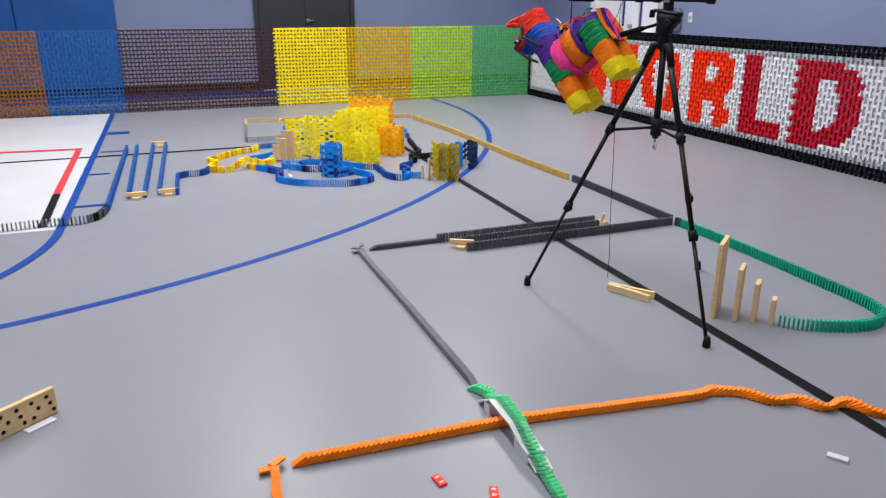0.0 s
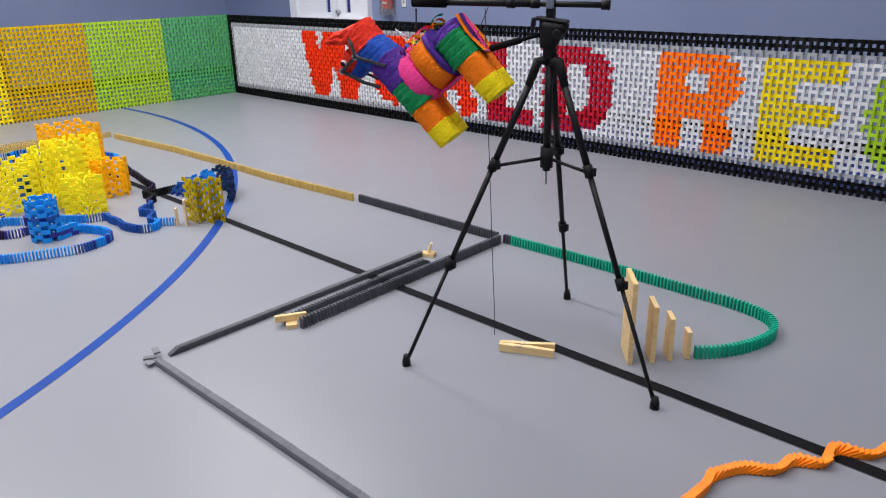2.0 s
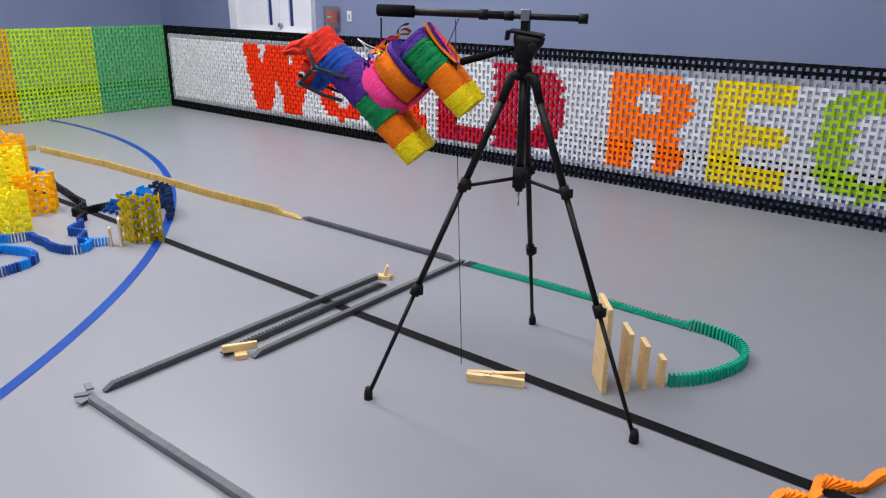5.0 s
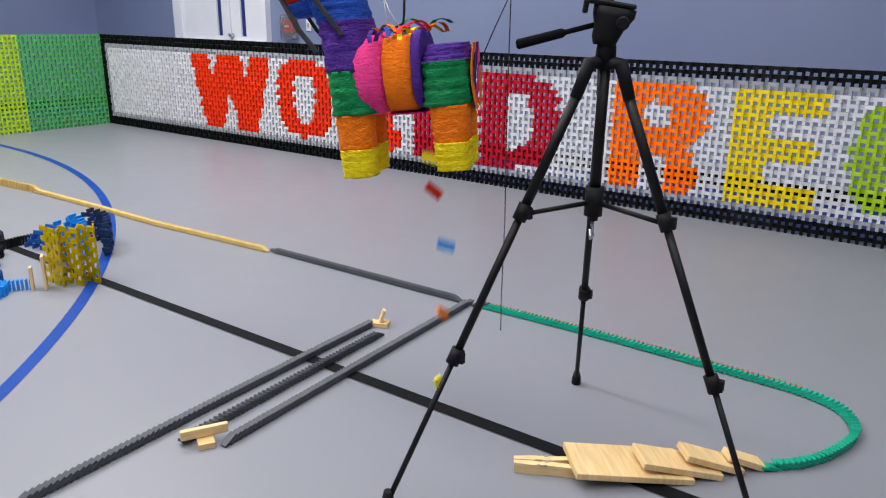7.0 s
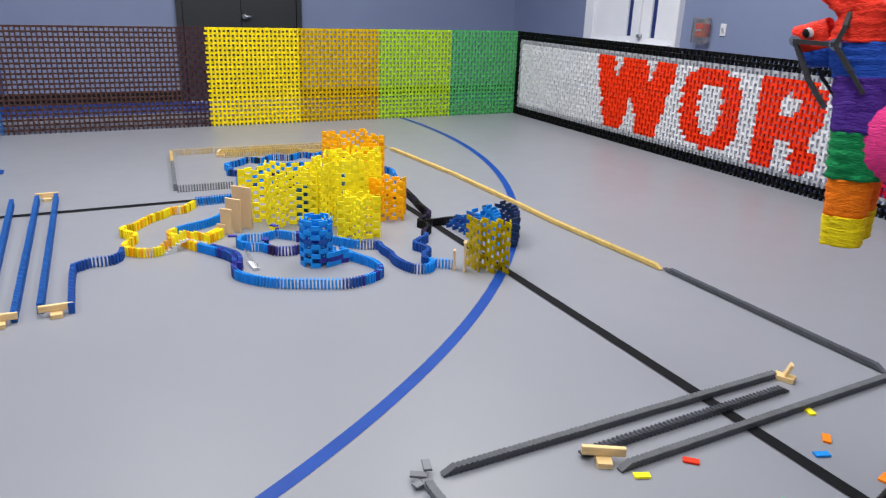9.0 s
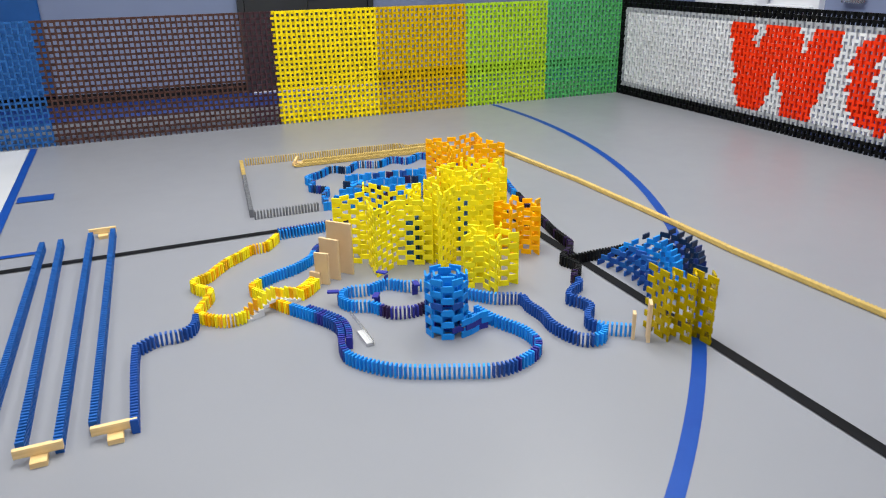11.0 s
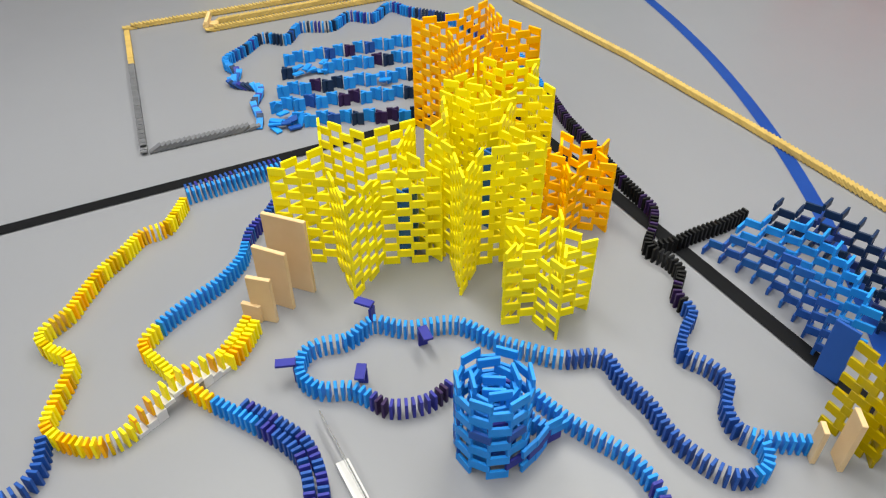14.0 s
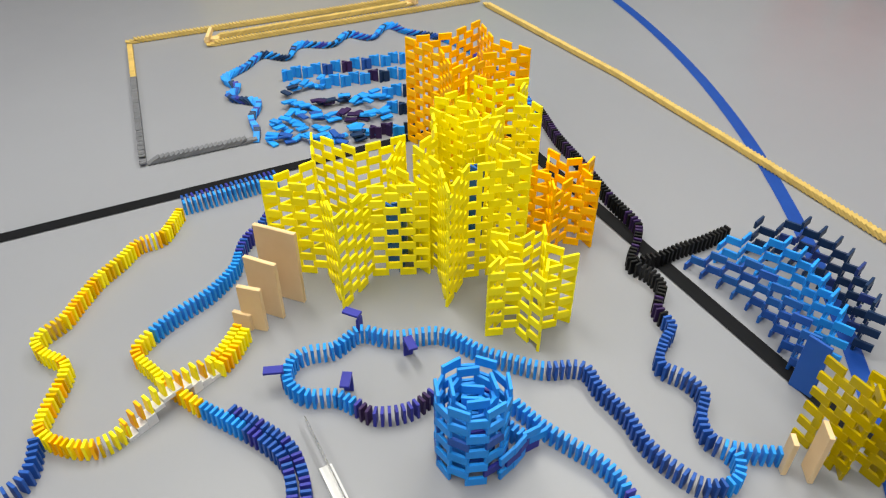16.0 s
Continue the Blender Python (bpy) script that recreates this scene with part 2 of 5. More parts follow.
    part("plate", bevelled(0.15, 0.008, 0.06, 0.002, pose(0, -0.006, 0)), P["darkred"], q)
    bm = bmesh.new()
    box(bm, -0.055, 0.055, -0.0125, -0.0105, 0.022, 0.038)
    part("lettering_bar", bm, P["lightgrey"], q, "pale bar of small lettering")
    # white double door in the east wall
    d = thing("door_2", "white double door with narrow dark panes and push bars", "door", at=pose(ROOM_X, 9.14, 0, 0, 0, 90))
    d["kind"] = "structure"
    for x0, x1, p in ((-0.085, 0.605, -0.06), (-0.735, -0.215, -0.45)):
        bm = bmesh.new()
        box(bm, x0, x1, 0.001, 0.05, 0.01, 0.929)
        box(bm, x0, x1, 0.001, 0.05, 2.001, 2.1)
        box(bm, x0, p, 0.001, 0.05, 0.93, 2.0)
        box(bm, p + 0.08, x1, 0.001, 0.05, 0.93, 2.0)
        leaf = part("door_leaf", bm, WHITEDOOR, d)
        bm = bmesh.new()
        box(bm, p, p + 0.08, 0.012, 0.03, 0.931, 1.999)
        part("pane", bm, P["navy"], leaf, "narrow dark blue glass pane")
        part("push_bar", bevelled(x1 - x0 - 0.02, 0.06, 0.045, 0.008, pose((x0 + x1) / 2, 0.085, 0.835)), WHITEDOOR, leaf)
    bm = bmesh.new()
    box(bm, 0.61, 0.70, 0.0, 0.08, 0, 2.2)
    box(bm, 0.703, 0.79, 0.0, 0.06, 0, 2.2)
    box(bm, -0.79, -0.74, 0.0, 0.07, 0, 2.2)
    box(bm, -0.739, 0.609, 0.0, 0.08, 2.11, 2.2)
    part("door_frame", bm, WHITEDOOR, d)
    bm = bmesh.new()
    box(bm, -0.21, -0.09, 0.0, 0.065, 0, 2.109)
    part("mullion", bm, WHITEDOOR, d)
    bm = bmesh.new()
    tube(bm, [(-0.235, 0.052, 0.94), (-0.235, 0.1, 0.94)], 0.022)
    part("door_knob", bm, STEEL, d, "small steel knob")
    n = thing("notice", "white paper notice with a round mark, taped to the wall", "notice", at=pose(ROOM_X, 8.245, 1.4, 0, 0, 90))
    part("sheet", bevelled(0.2, 0.003, 0.3, 0.0005, pose(0, 0.002, 0)), WHITEVINYL, n)
    bm = bmesh.new()
    for z, w in ((0.27, 0.15), (0.245, 0.12), (0.22, 0.14)):
        box(bm, -w / 2, w / 2, 0.0035, 0.0045, z, z + 0.004)
    part("lettering_bars", bm, P["lightgrey"], n, "rows of small grey lettering")
    bm = bmesh.new()
    tube(bm, [(0.035 * math.cos(k * 0.524), 0.0045, 0.13 + 0.045 * math.sin(k * 0.524)) for k in range(13)], 0.003, 6)
    part("round_mark", bm, P["grey"], n, "grey printed ring")
    # fire alarm pull box and switch beside it
    a = thing("fire_alarm", "red fire alarm pull station in a clear cover", "fire alarm", at=pose(ROOM_X, 8.035, 1.05, 0, 0, 90))
    part("backplate", bevelled(0.15, 0.012, 0.22, 0.004, pose(0, 0.007, -0.12)), PAINT, a)
    part("cover", bevelled(0.2, 0.07, 0.25, 0.012, pose(0, 0.05, -0.13)), CLEAR, a, "clear plastic cover")
    part("pull_box", bevelled(0.1, 0.05, 0.13, 0.006, pose(0, 0.047, -0.065)), P["red"], a, "red pull box with a white bar")
    bm = bmesh.new()
    box(bm, -0.035, 0.035, 0.073, 0.08, -0.01, 0.01)
    part("pull_bar", bm, P["white"], a)
    a = thing("wall_switch", "small white wall switch plate", "switch", at=pose(ROOM_X, 7.79, 1.065, 0, 0, 90))
    part("plate", bevelled(0.07, 0.01, 0.115, 0.003, pose(0, 0.006, -0.057)), P["white"], a)
    bm = bmesh.new()
    box(bm, -0.012, 0.012, 0.012, 0.02, -0.02, 0.02)
    part("rocker", bm, P["lightgrey"], a)
    # blue pads on the north wall
    for i in range(3):
        bm = bevelled(1.2, 0.06, 2.0, 0.01, pose(-2.20 - i * 1.21, ROOM_Y - 0.031, 0.12))
        tagged(part("wall_pad", bm, MATBLUE), "blue vinyl padding panel on the wall", "wall pad", "wall pads")


def strip(name, pts, width, mat, label, z=0.0):
    """A flat line on the floor along a way."""
    pts = [Vector((*p, 0)) for p in pts]
    bm = bmesh.new()
    prev = None
    for i, p in enumerate(pts):
        d = (pts[min(i + 1, len(pts) - 1)] - pts[max(i - 1, 0)]).normalized()
        n = Vector((-d.y, d.x, 0)) * width / 2
        cur = (bm.verts.new(p + n + Vector((0, 0, z + 0.0015))), bm.verts.new(p - n + Vector((0, 0, z + 0.0015))))
        if prev:
            bm.faces.new((prev[0], prev[1], cur[1], cur[0]))
        prev = cur
    ob = part(name, bm, mat)
    tagged(ob, label, "floor line", kind="structure")
    return ob


def arc(cx, cy, r, a0, a1, n=64):
    return [(cx + r * math.cos(radians(a0 + (a1 - a0) * i / n)), cy + r * math.sin(radians(a0 + (a1 - a0) * i / n))) for i in range(n + 1)]

# ---------------------------------------------------------------- domino walls
DL, DW, DT = 0.048, 0.024, 0.0075


def boxes_mesh(name, items, mats):
    """One mesh of many boxes: (matrix, size, material index), size about the matrix's origin."""
    corner = np.array([(x, y, z, 1) for z in (-.5, .5) for y in (-.5, .5) for x in (-.5, .5)])
    quad = np.array(((0, 2, 3, 1), (4, 5, 7, 6), (0, 1, 5, 4), (2, 6, 7, 3), (0, 4, 6, 2), (1, 3, 7, 5)))
    verts, faces, idx = [], [], []
    for i, (m, size, mat) in enumerate(items):
        c = corner * np.array((*size, 1))
        verts.append((c @ np.array(m).T)[:, :3])
        faces.append(quad + 8 * i)
        idx += [mat] * 6
    me = bpy.data.meshes.new(name)
    me.from_pydata(np.concatenate(verts).tolist(), [], np.concatenate(faces).tolist())
    for m in mats:
        me.materials.append(m)
    me.polygons.foreach_set("material_index", idx)
    me.update()
    return me


def in_letter(ch, u, v):
    """Whether a place in a letter's cell (0..1 both ways, v up) is inked."""
    if ch == "W":
        for a, b in (((0.1, 1), (0.27, 0)), ((0.27, 0), (0.47, 1)), ((0.53, 1), (0.72, 0)), ((0.72, 0), (0.9, 1))):
            x = a[0] + (b[0] - a[0]) * (v - a[1]) / (b[1] - a[1])
            if abs(u - x) < 0.125:
                return True
        return abs(u - 0.5) < 0.1 and v > 0.45
    if ch in "OC":
        e = ((u - 0.5) / 0.5) ** 2 * 1.0 + ((v - 0.5) / 0.5) ** 4
        i = ((u - 0.5) / 0.19) ** 2 + ((v - 0.5) / 0.32) ** 4
        return e < 1.0 and i > 1.0 and not (ch == "C" and u > 0.6 and 0.36 < v < 0.64)
    if ch == "R":
        if u < 0.34:
            return True
        if v > 0.42:
            e = ((u - 0.34) / 0.66) ** 2 + ((v - 0.71) / 0.31) ** 4
            i = ((u - 0.47) / 0.17) ** 2 + ((v - 0.71) / 0.12) ** 2
            return e < 1 and i > 1
        return v > 0.33 and u < 0.86 or 0.62 - 0.1 * v < u < 1.0 - 0.9 * abs(v - 0.14)
    if ch == "L":
        return u < 0.42 or v < 0.2
    if ch == "D":
        e = ((u - 0.2) / 0.8) ** 2 + ((v - 0.5) / 0.52) ** 4
        i = ((u - 0.36) / 0.32) ** 2 + ((v - 0.5) / 0.30) ** 4
        return (u < 0.36 or e < 1) and not (u > 0.36 and i < 1) and not (u > 0.9 and abs(v - 0.5) > 0.42)
    if ch == "E":
        return u < 0.4 or v < 0.2 or v > 0.8 or (abs(v - 0.5) < 0.11 and u < 0.93)
    return False


# letter, colour, far and near end along the wall (measured from the corner)
LETTERS = [("W", "red", 1.52, 2.58), ("O", "red", 2.69, 3.33), ("R", "red", 3.48, 4.07), ("L", "darkred", 4.19, 4.68), ("D", "darkred", 4.78, 5.40),
           ("R", "orange", 5.79, 6.38), ("E", "yellow", 6.53, 7.02), ("C", "lime", 7.16, 7.78)]
ROWS_HIGH = 21
SIGN_TOP = 0.935
LETTER_LOW, LETTER_HIGH = 0.155, 0.805


def sign_colour(s, z, length):
    edge = min(s, z, SIGN_TOP - z)
    if edge < 0.092:
        return "black"
    if edge < 0.13:
        return "lightgrey"
    for ch, col, a, b in LETTERS:
        if a <= s <= b and LETTER_LOW <= z <= LETTER_HIGH and in_letter(ch, (s - a) / (b - a), (z - LETTER_LOW) / (LETTER_HIGH - LETTER_LOW)):
            return col
    return "white"


def back_colour(s, z, length):
    x = 3.72 - s
    for lim, col in ((2.855, "green"), (2.00, "lime"), (1.13, "deepyellow"), (0.25, "yellow"), (-0.01, "plum"), (-1.51, "brown"), (-2.36, "ocean")):
        if x > lim:
            return col
    return "rust"


CELL, COURSE = 0.041, 0.0446


def domino_wall(m, length, colour_of, offset):
    """A see-through wall: standing pieces, with bars between them that lie in front and set back by turns."""
    names = sorted(W)
    items = []
    for k in range(ROWS_HIGH):
        z0 = k * COURSE
        for c in range(int(length / CELL)):
            s = c * CELL
            j = random.uniform(-0.001, 0.001)
            name = colour_of(s + CELL / 2 + (offset if k % 2 else -offset), z0 + COURSE / 2, length)
            col = names.index(name)
            front = (c + k) % 2
            open_work = 0.006 if name in ("brown", "plum", "ocean", "rust") else 0.0
            h = (0.021 if front else 0.0265) - open_work
            items.append((m @ pose(s + j, 0.011 + j, z0 + COURSE / 2, 0, 0, random.uniform(-3, 3)), (0.0165 - open_work / 2, 0.024, COURSE - 0.0014), col))
            items.append((m @ pose(s + CELL / 2, (0.001 if front else 0.019) + 0.6 * j, z0 + COURSE - h / 2 - 0.0005, random.uniform(-2, 2), 0, random.uniform(-1.5, 1.5)),
                          (CELL + 0.004 if front else CELL - 0.012, 0.0075, h), col))
    return items, names


def build_walls():
    for name, m, length, fn, label in (
            ("sign_wall", pose(3.72, WALL_Y, 0, 0, 0, -90), 8.6, sign_colour, "white domino wall with large coloured letters and a black rim"),
            ("rainbow_wall", pose(3.72, WALL_Y, 0, 0, 0, 180), 7.6, back_colour, "domino wall in vertical bands from green to yellow and brown")):
        t = thing(name, label, "domino wall")
        # local y runs to the back of the wall on both sides
        flip = Matrix.Diagonal((1, -1 if name == "rainbow_wall" else 1, 1, 1))
        items, names = domino_wall(m @ flip, length, fn, 0.008 if name == "sign_wall" else 0.0)
        if name == "sign_wall":
            # the stretch of the yellow letter in single pieces
            inv = m.inverted()
            single = [it for it in items if 6.56 < (inv @ it[0].translation).x < 6.82]
            items = [it for it in items if not 6.56 < (inv @ it[0].translation).x < 6.82]
            shared = {}
            for mm, size, mat in single:
                if (size, mat) not in shared:
                    shared[size, mat] = boxes_mesh("wall_domino", [(Matrix(), size, 0)], [P[names[mat]]])
                ob = new("domino", shared[size, mat])
                ob.parent = t
                ob.matrix_basis = mm
        ob = new("dominoes", boxes_mesh(name, items, [W[n] for n in names]))
        ob.parent = t
        tagged(ob, kind="stuff")


# ---------------------------------------------------------------- dominoes in lines
def domino_mesh(col):
    """Standing domino whose foremost lower edge is the origin; y is ahead."""
    bm = bmesh.new()
    box(bm, -DW / 2, DW / 2, -DT, 0, 0, DL)
    bmesh.ops.bevel(bm, geom=bm.edges[:], offset=0.0007, segments=1, affect="EDGES")
    if col == "tealred":  # a red sticker along one edge of the back
        for f in box(bm, -DW / 2, -DW / 5, -DT - 0.0007, -DT, 0.018, DL - 0.001):
            f.material_index = 1
    return mesh_of("domino_" + col, bm, P[col], P["red"])


MESH = {c: domino_mesh(c) for c in P}
KEYED = []


def lean(spacing):
    return 90 - math.degrees(math.asin(min(0.95, DT / spacing))) - 2


def domino_line(label, pts, col, spacing=0.0175, start=None, speed=1.0, fallen=False, smooth=True, z=0.0, jitter=1.0, wild=0.0, twist=0.0, name="domino_line"):
    """A line of dominoes as one thing; with start, it topples from that time on at that speed."""
    t = thing(name, label, "domino line", "domino lines")
    line = path_points(pts, spacing, smooth)
    rnd = random.Random(len(line) * 7 + int(pts[0][0] * 1000))
    for i, (p, h, s) in enumerate(line):
        c = col(s, rnd) if callable(col) else col
        ob = new("domino", MESH[c])
        ob.parent = t
        h += twist * (1 if i % 2 else -1)
        up = pose(p.x, p.y, p.z + z, 0, 0, h + rnd.uniform(-3, 3) * jitter)
        turn = lean(spacing) + rnd.uniform(-0.8, 0.8) - (0 if i < len(line) - 2 else -14)
        down = pose(p.x, p.y, p.z + z, -min(turn, 86), 0, h + rnd.uniform(-1.2, 1.2) * jitter + rnd.uniform(-wild, wild))
        when = start + s / speed if start is not None else 99
        if fallen or when < -0.2:
            ob.matrix_basis = down
        else:
            ob.matrix_basis = up
            if when < 16.2:
                KEYED.append((ob, max(when, 0.02), up, down))
    return t


def domino_field(a, b, when, fallen):
    """A row of standing clusters; from a time on its first stretch is swept down into a loose heap."""
    t = thing("domino_field_row", "row of bright blue domino clusters in a field", "domino line", "domino field")
    a, b = Vector((*a, 0)), Vector((*b, 0))
    d = b - a
    h = math.degrees(math.atan2(d.y, d.x))
    n = round(d.length / 0.041)
    rnd = random.Random(int(a.y * 1000))
    for i in range(n):
        p = a + d * (i / (n - 1)) + Vector((-d.y, d.x, 0)).normalized() * (0.011 if i % 2 else -0.011)
        c = rnd.choice(("sky", "sky", "sky", "sky", "sky", "royal", "midnight", "violet"))
        for k in range(3):
            turn = h + 90 + (180 if i % 2 else 0) + (-34, 34, 180)[k] + rnd.uniform(-5, 5)
            off = Vector((math.sin(radians(-turn)), math.cos(radians(-turn)), 0)) * 0.011
            ob = new("domino", MESH[c])
            ob.parent = t
            up = pose(p.x + off.x, p.y + off.y, 0, 0, 0, turn + 90)
            ob.matrix_basis = up
            if when is not None and i / n < fallen + 0.08:
                side = h - 90 + rnd.uniform(-70, 60)
                down = pose(p.x + rnd.uniform(-0.035, 0.035), p.y + rnd.uniform(-0.045, 0.02), 0.009 + 0.009 * k, -90 + rnd.uniform(-9, 9), 0, side)
                KEYED.append((ob, when + 1.3 * i / n / max(fallen, 0.3) + 0.05 * k, up, down))
    return t


def band(*cols):
    """Colour by distance: (end, colour) pairs; the last one goes on."""
    def pick(s, rnd):
        for end, c in cols:
            if s < end:
                return c if isinstance(c, str) else rnd.choice(c)
        c = cols[-1][1]
        return c if isinstance(c, str) else rnd.choice(c)
    return pick


def build_lines():
    # toppled run on its way to the junction
    domino_line("line of dark grey dominoes, already toppled", [(-0.165, 2.429), (-0.175, 3.188), (-0.185, 3.592), (-0.190, 3.900)], "grey", fallen=True, smooth=False)
    v = 0.9
    t0 = -0.62
    domino_line("line of dark grey dominoes", [(-0.129, 3.938), (1.241, 3.963)], "darkgrey", start=t0, speed=v, smooth=False)
    domino_line("line of dark grey dominoes", [(1.206, 3.877), (0.330, 3.851)], "darkgrey", start=t0 + 1.42 / v, speed=v, smooth=False)
    domino_line("line of dark grey dominoes", [(0.352, 3.748), (1.654, 3.779)], "darkgrey", start=t0 + 2.4 / v, speed=v, smooth=False)
    # junction: one branch to the planks, one to the far end
    domino_line("line of teal green dominoes curving to the planks", [(1.669, 3.759), (1.675, 3.647), (1.687, 3.162), (1.677, 2.694), (1.668, 2.493), (1.627, 2.370), (1.543, 2.311), (1.446, 2.304), (1.325, 2.342), (1.235, 2.395), (1.168, 2.458)],
                band((0.05, "darkgrey"), (1.25, "tealred"), (9, "teal")), start=3.5, speed=0.82, spacing=0.017)
    u, c0 = 1.0, 3.55
    domino_line("line of dark grey dominoes", [(1.669, 3.819), (1.659, 4.941)], "darkgrey", start=c0, speed=u, smooth=False)
    domino_line("line of tan dominoes", [(1.642, 4.995), (1.590, 5.87), (1.592, 6.495), (1.580, 7.19), (1.495, 8.20)], "tan", start=c0 + 1.2, speed=u, smooth=False)
    domino_line("line of tan dominoes", [(1.496, 8.304), (0.062, 8.332)], "tan", start=c0 + 4.6, speed=u, smooth=False)
    domino_line("line of tan dominoes", [(0.086, 8.411), (1.107, 8.410)], "tan", start=c0 + 6.1, speed=u, smooth=False)
    domino_line("line of tan dominoes", [(1.103, 8.488), (-0.271, 8.537)], "tan", start=c0 + 7.15, speed=u, smooth=False)
    domino_line("line of dominoes, tan and then grey", [(-0.292, 8.503), (-0.404, 7.378)], band((0.38, "tan"), (9, "grey")), start=c0 + 8.6, speed=1.2, smooth=False)
    domino_line("line of grey dominoes", [(-0.388, 7.354), (-0.024, 7.347)], "grey", start=13.02, speed=0.95, smooth=False)
    mix = ("sky", "sky", "sky", "royal", "indigo", "midnight")
    domino_line("winding line of blue and dark dominoes", [(0.0, 7.335), (0.02, 7.39), (0.03, 7.5), (0.085, 7.62), (0.005, 7.72), (0.045, 7.80), (0.024, 7.91), (0.135, 8.0), (0.235, 8.088), (0.327, 8.02), (0.424, 8.125), (0.557, 8.07), (0.676, 8.145), (0.765, 8.07), (0.895, 8.165), (0.95, 8.06), (1.06, 7.92), (1.12, 7.74), (1.10, 7.55), (1.14, 7.36), (1.10, 7.20), (1.062, 7.05)],
                band((9, mix)), start=13.45, speed=1.25)
    # field of clusters, three standing dominoes each, falling row after row
    for a, b, when, fallen in (((0.02, 7.345), (0.545, 7.13), 13.5, 0.62), ((0.10, 7.44), (0.60, 7.31), 13.95, 0.72), ((0.16, 7.55), (0.68, 7.45), 14.5, 0.62),
                               ((0.225, 7.70), (0.73, 7.61), 15.75, 0.2), ((0.27, 7.82), (0.80, 7.76), None, 0)):
        domino_field(a, b, when, fallen)
    # standing lines round the castle
    yel = ("lemon", "lemon", "amber", "amberglass")
    domino_line("winding line of yellow and amber dominoes", [(-0.351, 6.944), (-0.387, 6.888), (-0.426, 6.842), (-0.494, 6.833), (-0.548, 6.779), (-0.586, 6.746), (-0.623, 6.713), (-0.655, 6.671), (-0.688, 6.626), (-0.720, 6.580), (-0.774, 6.543), (-0.794, 6.508), (-0.776, 6.462), (-0.732, 6.402), (-0.742, 6.351), (-0.774, 6.287), (-0.802, 6.208), (-0.756, 6.144), (-0.700, 6.110), (-0.652, 6.114), (-0.621, 6.133)], band((9, yel)), spacing=0.0155)
    domino_line("dark blue domino line beside the black floor line", [(-0.324, 7.011), (-0.002, 7.030)], band((9, ("indigo", "royal"))), spacing=0.0165, smooth=False)
    domino_line("light blue domino line beside the dark one", [(-0.324, 6.982), (-0.002, 7.002)], band((9, ("sky",))), spacing=0.0165, smooth=False)
    domino_line("winding line in dark blue, light blue and yellow", [(-0.103, 6.799), (-0.133, 6.762), (-0.202, 6.701), (-0.239, 6.635), (-0.265, 6.585), (-0.346, 6.515), (-0.448, 6.466), (-0.530, 6.412), (-0.569, 6.361), (-0.543, 6.290), (-0.510, 6.212), (-0.466, 6.131), (-0.412, 6.049), (-0.357, 5.960), (-0.328, 5.886), (-0.333, 5.811), (-0.355, 5.720), (-0.349, 5.640), (-0.282, 5.544), (-0.192, 5.474), (-0.060, 5.415), (0.090, 5.360), (0.202, 5.380), (0.282, 5.431), (0.299, 5.506), (0.290, 5.573), (0.260, 5.639), (0.230, 5.707), (0.206, 5.795)],
                band((0.2, ("indigo", "royal")), (0.58, "sky"), (0.94, ("lemon", "amber")), (1.06, "sky"), (1.42, ("indigo", "royal")), (1.95, "sky"), (2.05, "royal"), (2.25, ("sky", "sky", "indigo")), (9, "sky")), spacing=0.0165)
    domino_line("winding loop of light and dark blue dominoes", [(0.039, 5.905), (-0.026, 5.890), (-0.103, 5.915), (-0.133, 5.963), (-0.166, 6.008), (-0.226, 6.038), (-0.253, 6.099), (-0.223, 6.159), (-0.174, 6.171), (-0.112, 6.156), (-0.061, 6.176), (-0.025, 6.181), (0.019, 6.139), (0.046, 6.121), (0.103, 6.104), (0.146, 6.088), (0.177, 6.055), (0.218, 5.978), (0.267, 5.920), (0.328, 5.859), (0.403, 5.827), (0.422, 5.796), (0.414, 5.744), (0.422, 5.645), (0.412, 5.571), (0.423, 5.492), (0.456, 5.419), (0.524, 5.402), (0.566, 5.443), (0.559, 5.473)],
                band((0.2, ("indigo", "indigo", "violet")), (1.18, "sky"), (1.72, "royal"), (9, "sky")), spacing=0.0165)
    domino_line("winding line from light blue to black", [(0.654, 5.412), (0.588, 5.456), (0.550, 5.503), (0.569, 5.562), (0.624, 5.613), (0.622, 5.678), (0.596, 5.737), (0.651, 5.792), (0.710, 5.829), (0.728, 5.909), (0.791, 5.963), (0.804, 6.029), (0.789, 6.100), (0.861, 6.163), (0.917, 6.228), (0.929, 6.293), (0.941, 6.412), (0.964, 6.532), (0.984, 6.649), (1.010, 6.816), (1.046, 6.953), (1.073, 7.056)],
                band((0.13, "sky"), (0.60, "royal"), (9, ("black", "black", "violet"))), spacing=0.0165)
    domino_line("short line of black dominoes", [(0.809, 6.088), (0.877, 6.079), (0.956, 6.084), (1.054, 6.082), (1.164, 6.090)], "black", spacing=0.0165)
    domino_line("second row of dark blue dominoes beside the winding one", [(-0.392, 6.065), (-0.340, 5.985), (-0.303, 5.905), (-0.303, 5.815), (-0.325, 5.735)], band((9, ("indigo", "royal"))), spacing=0.0165)
    # blue lines to and fro over the floor
    domino_line("straight line of dark blue dominoes", [(-1.467, 5.259), (-1.430, 7.329)], "steelblue", smooth=False)
    domino_line("straight line of dark blue dominoes", [(-1.347, 7.321), (-1.356, 5.530)], "steelblue", smooth=False)
    domino_line("straight line of dark blue dominoes", [(-1.256, 5.515), (-1.212, 7.376)], "steelblue", smooth=False)
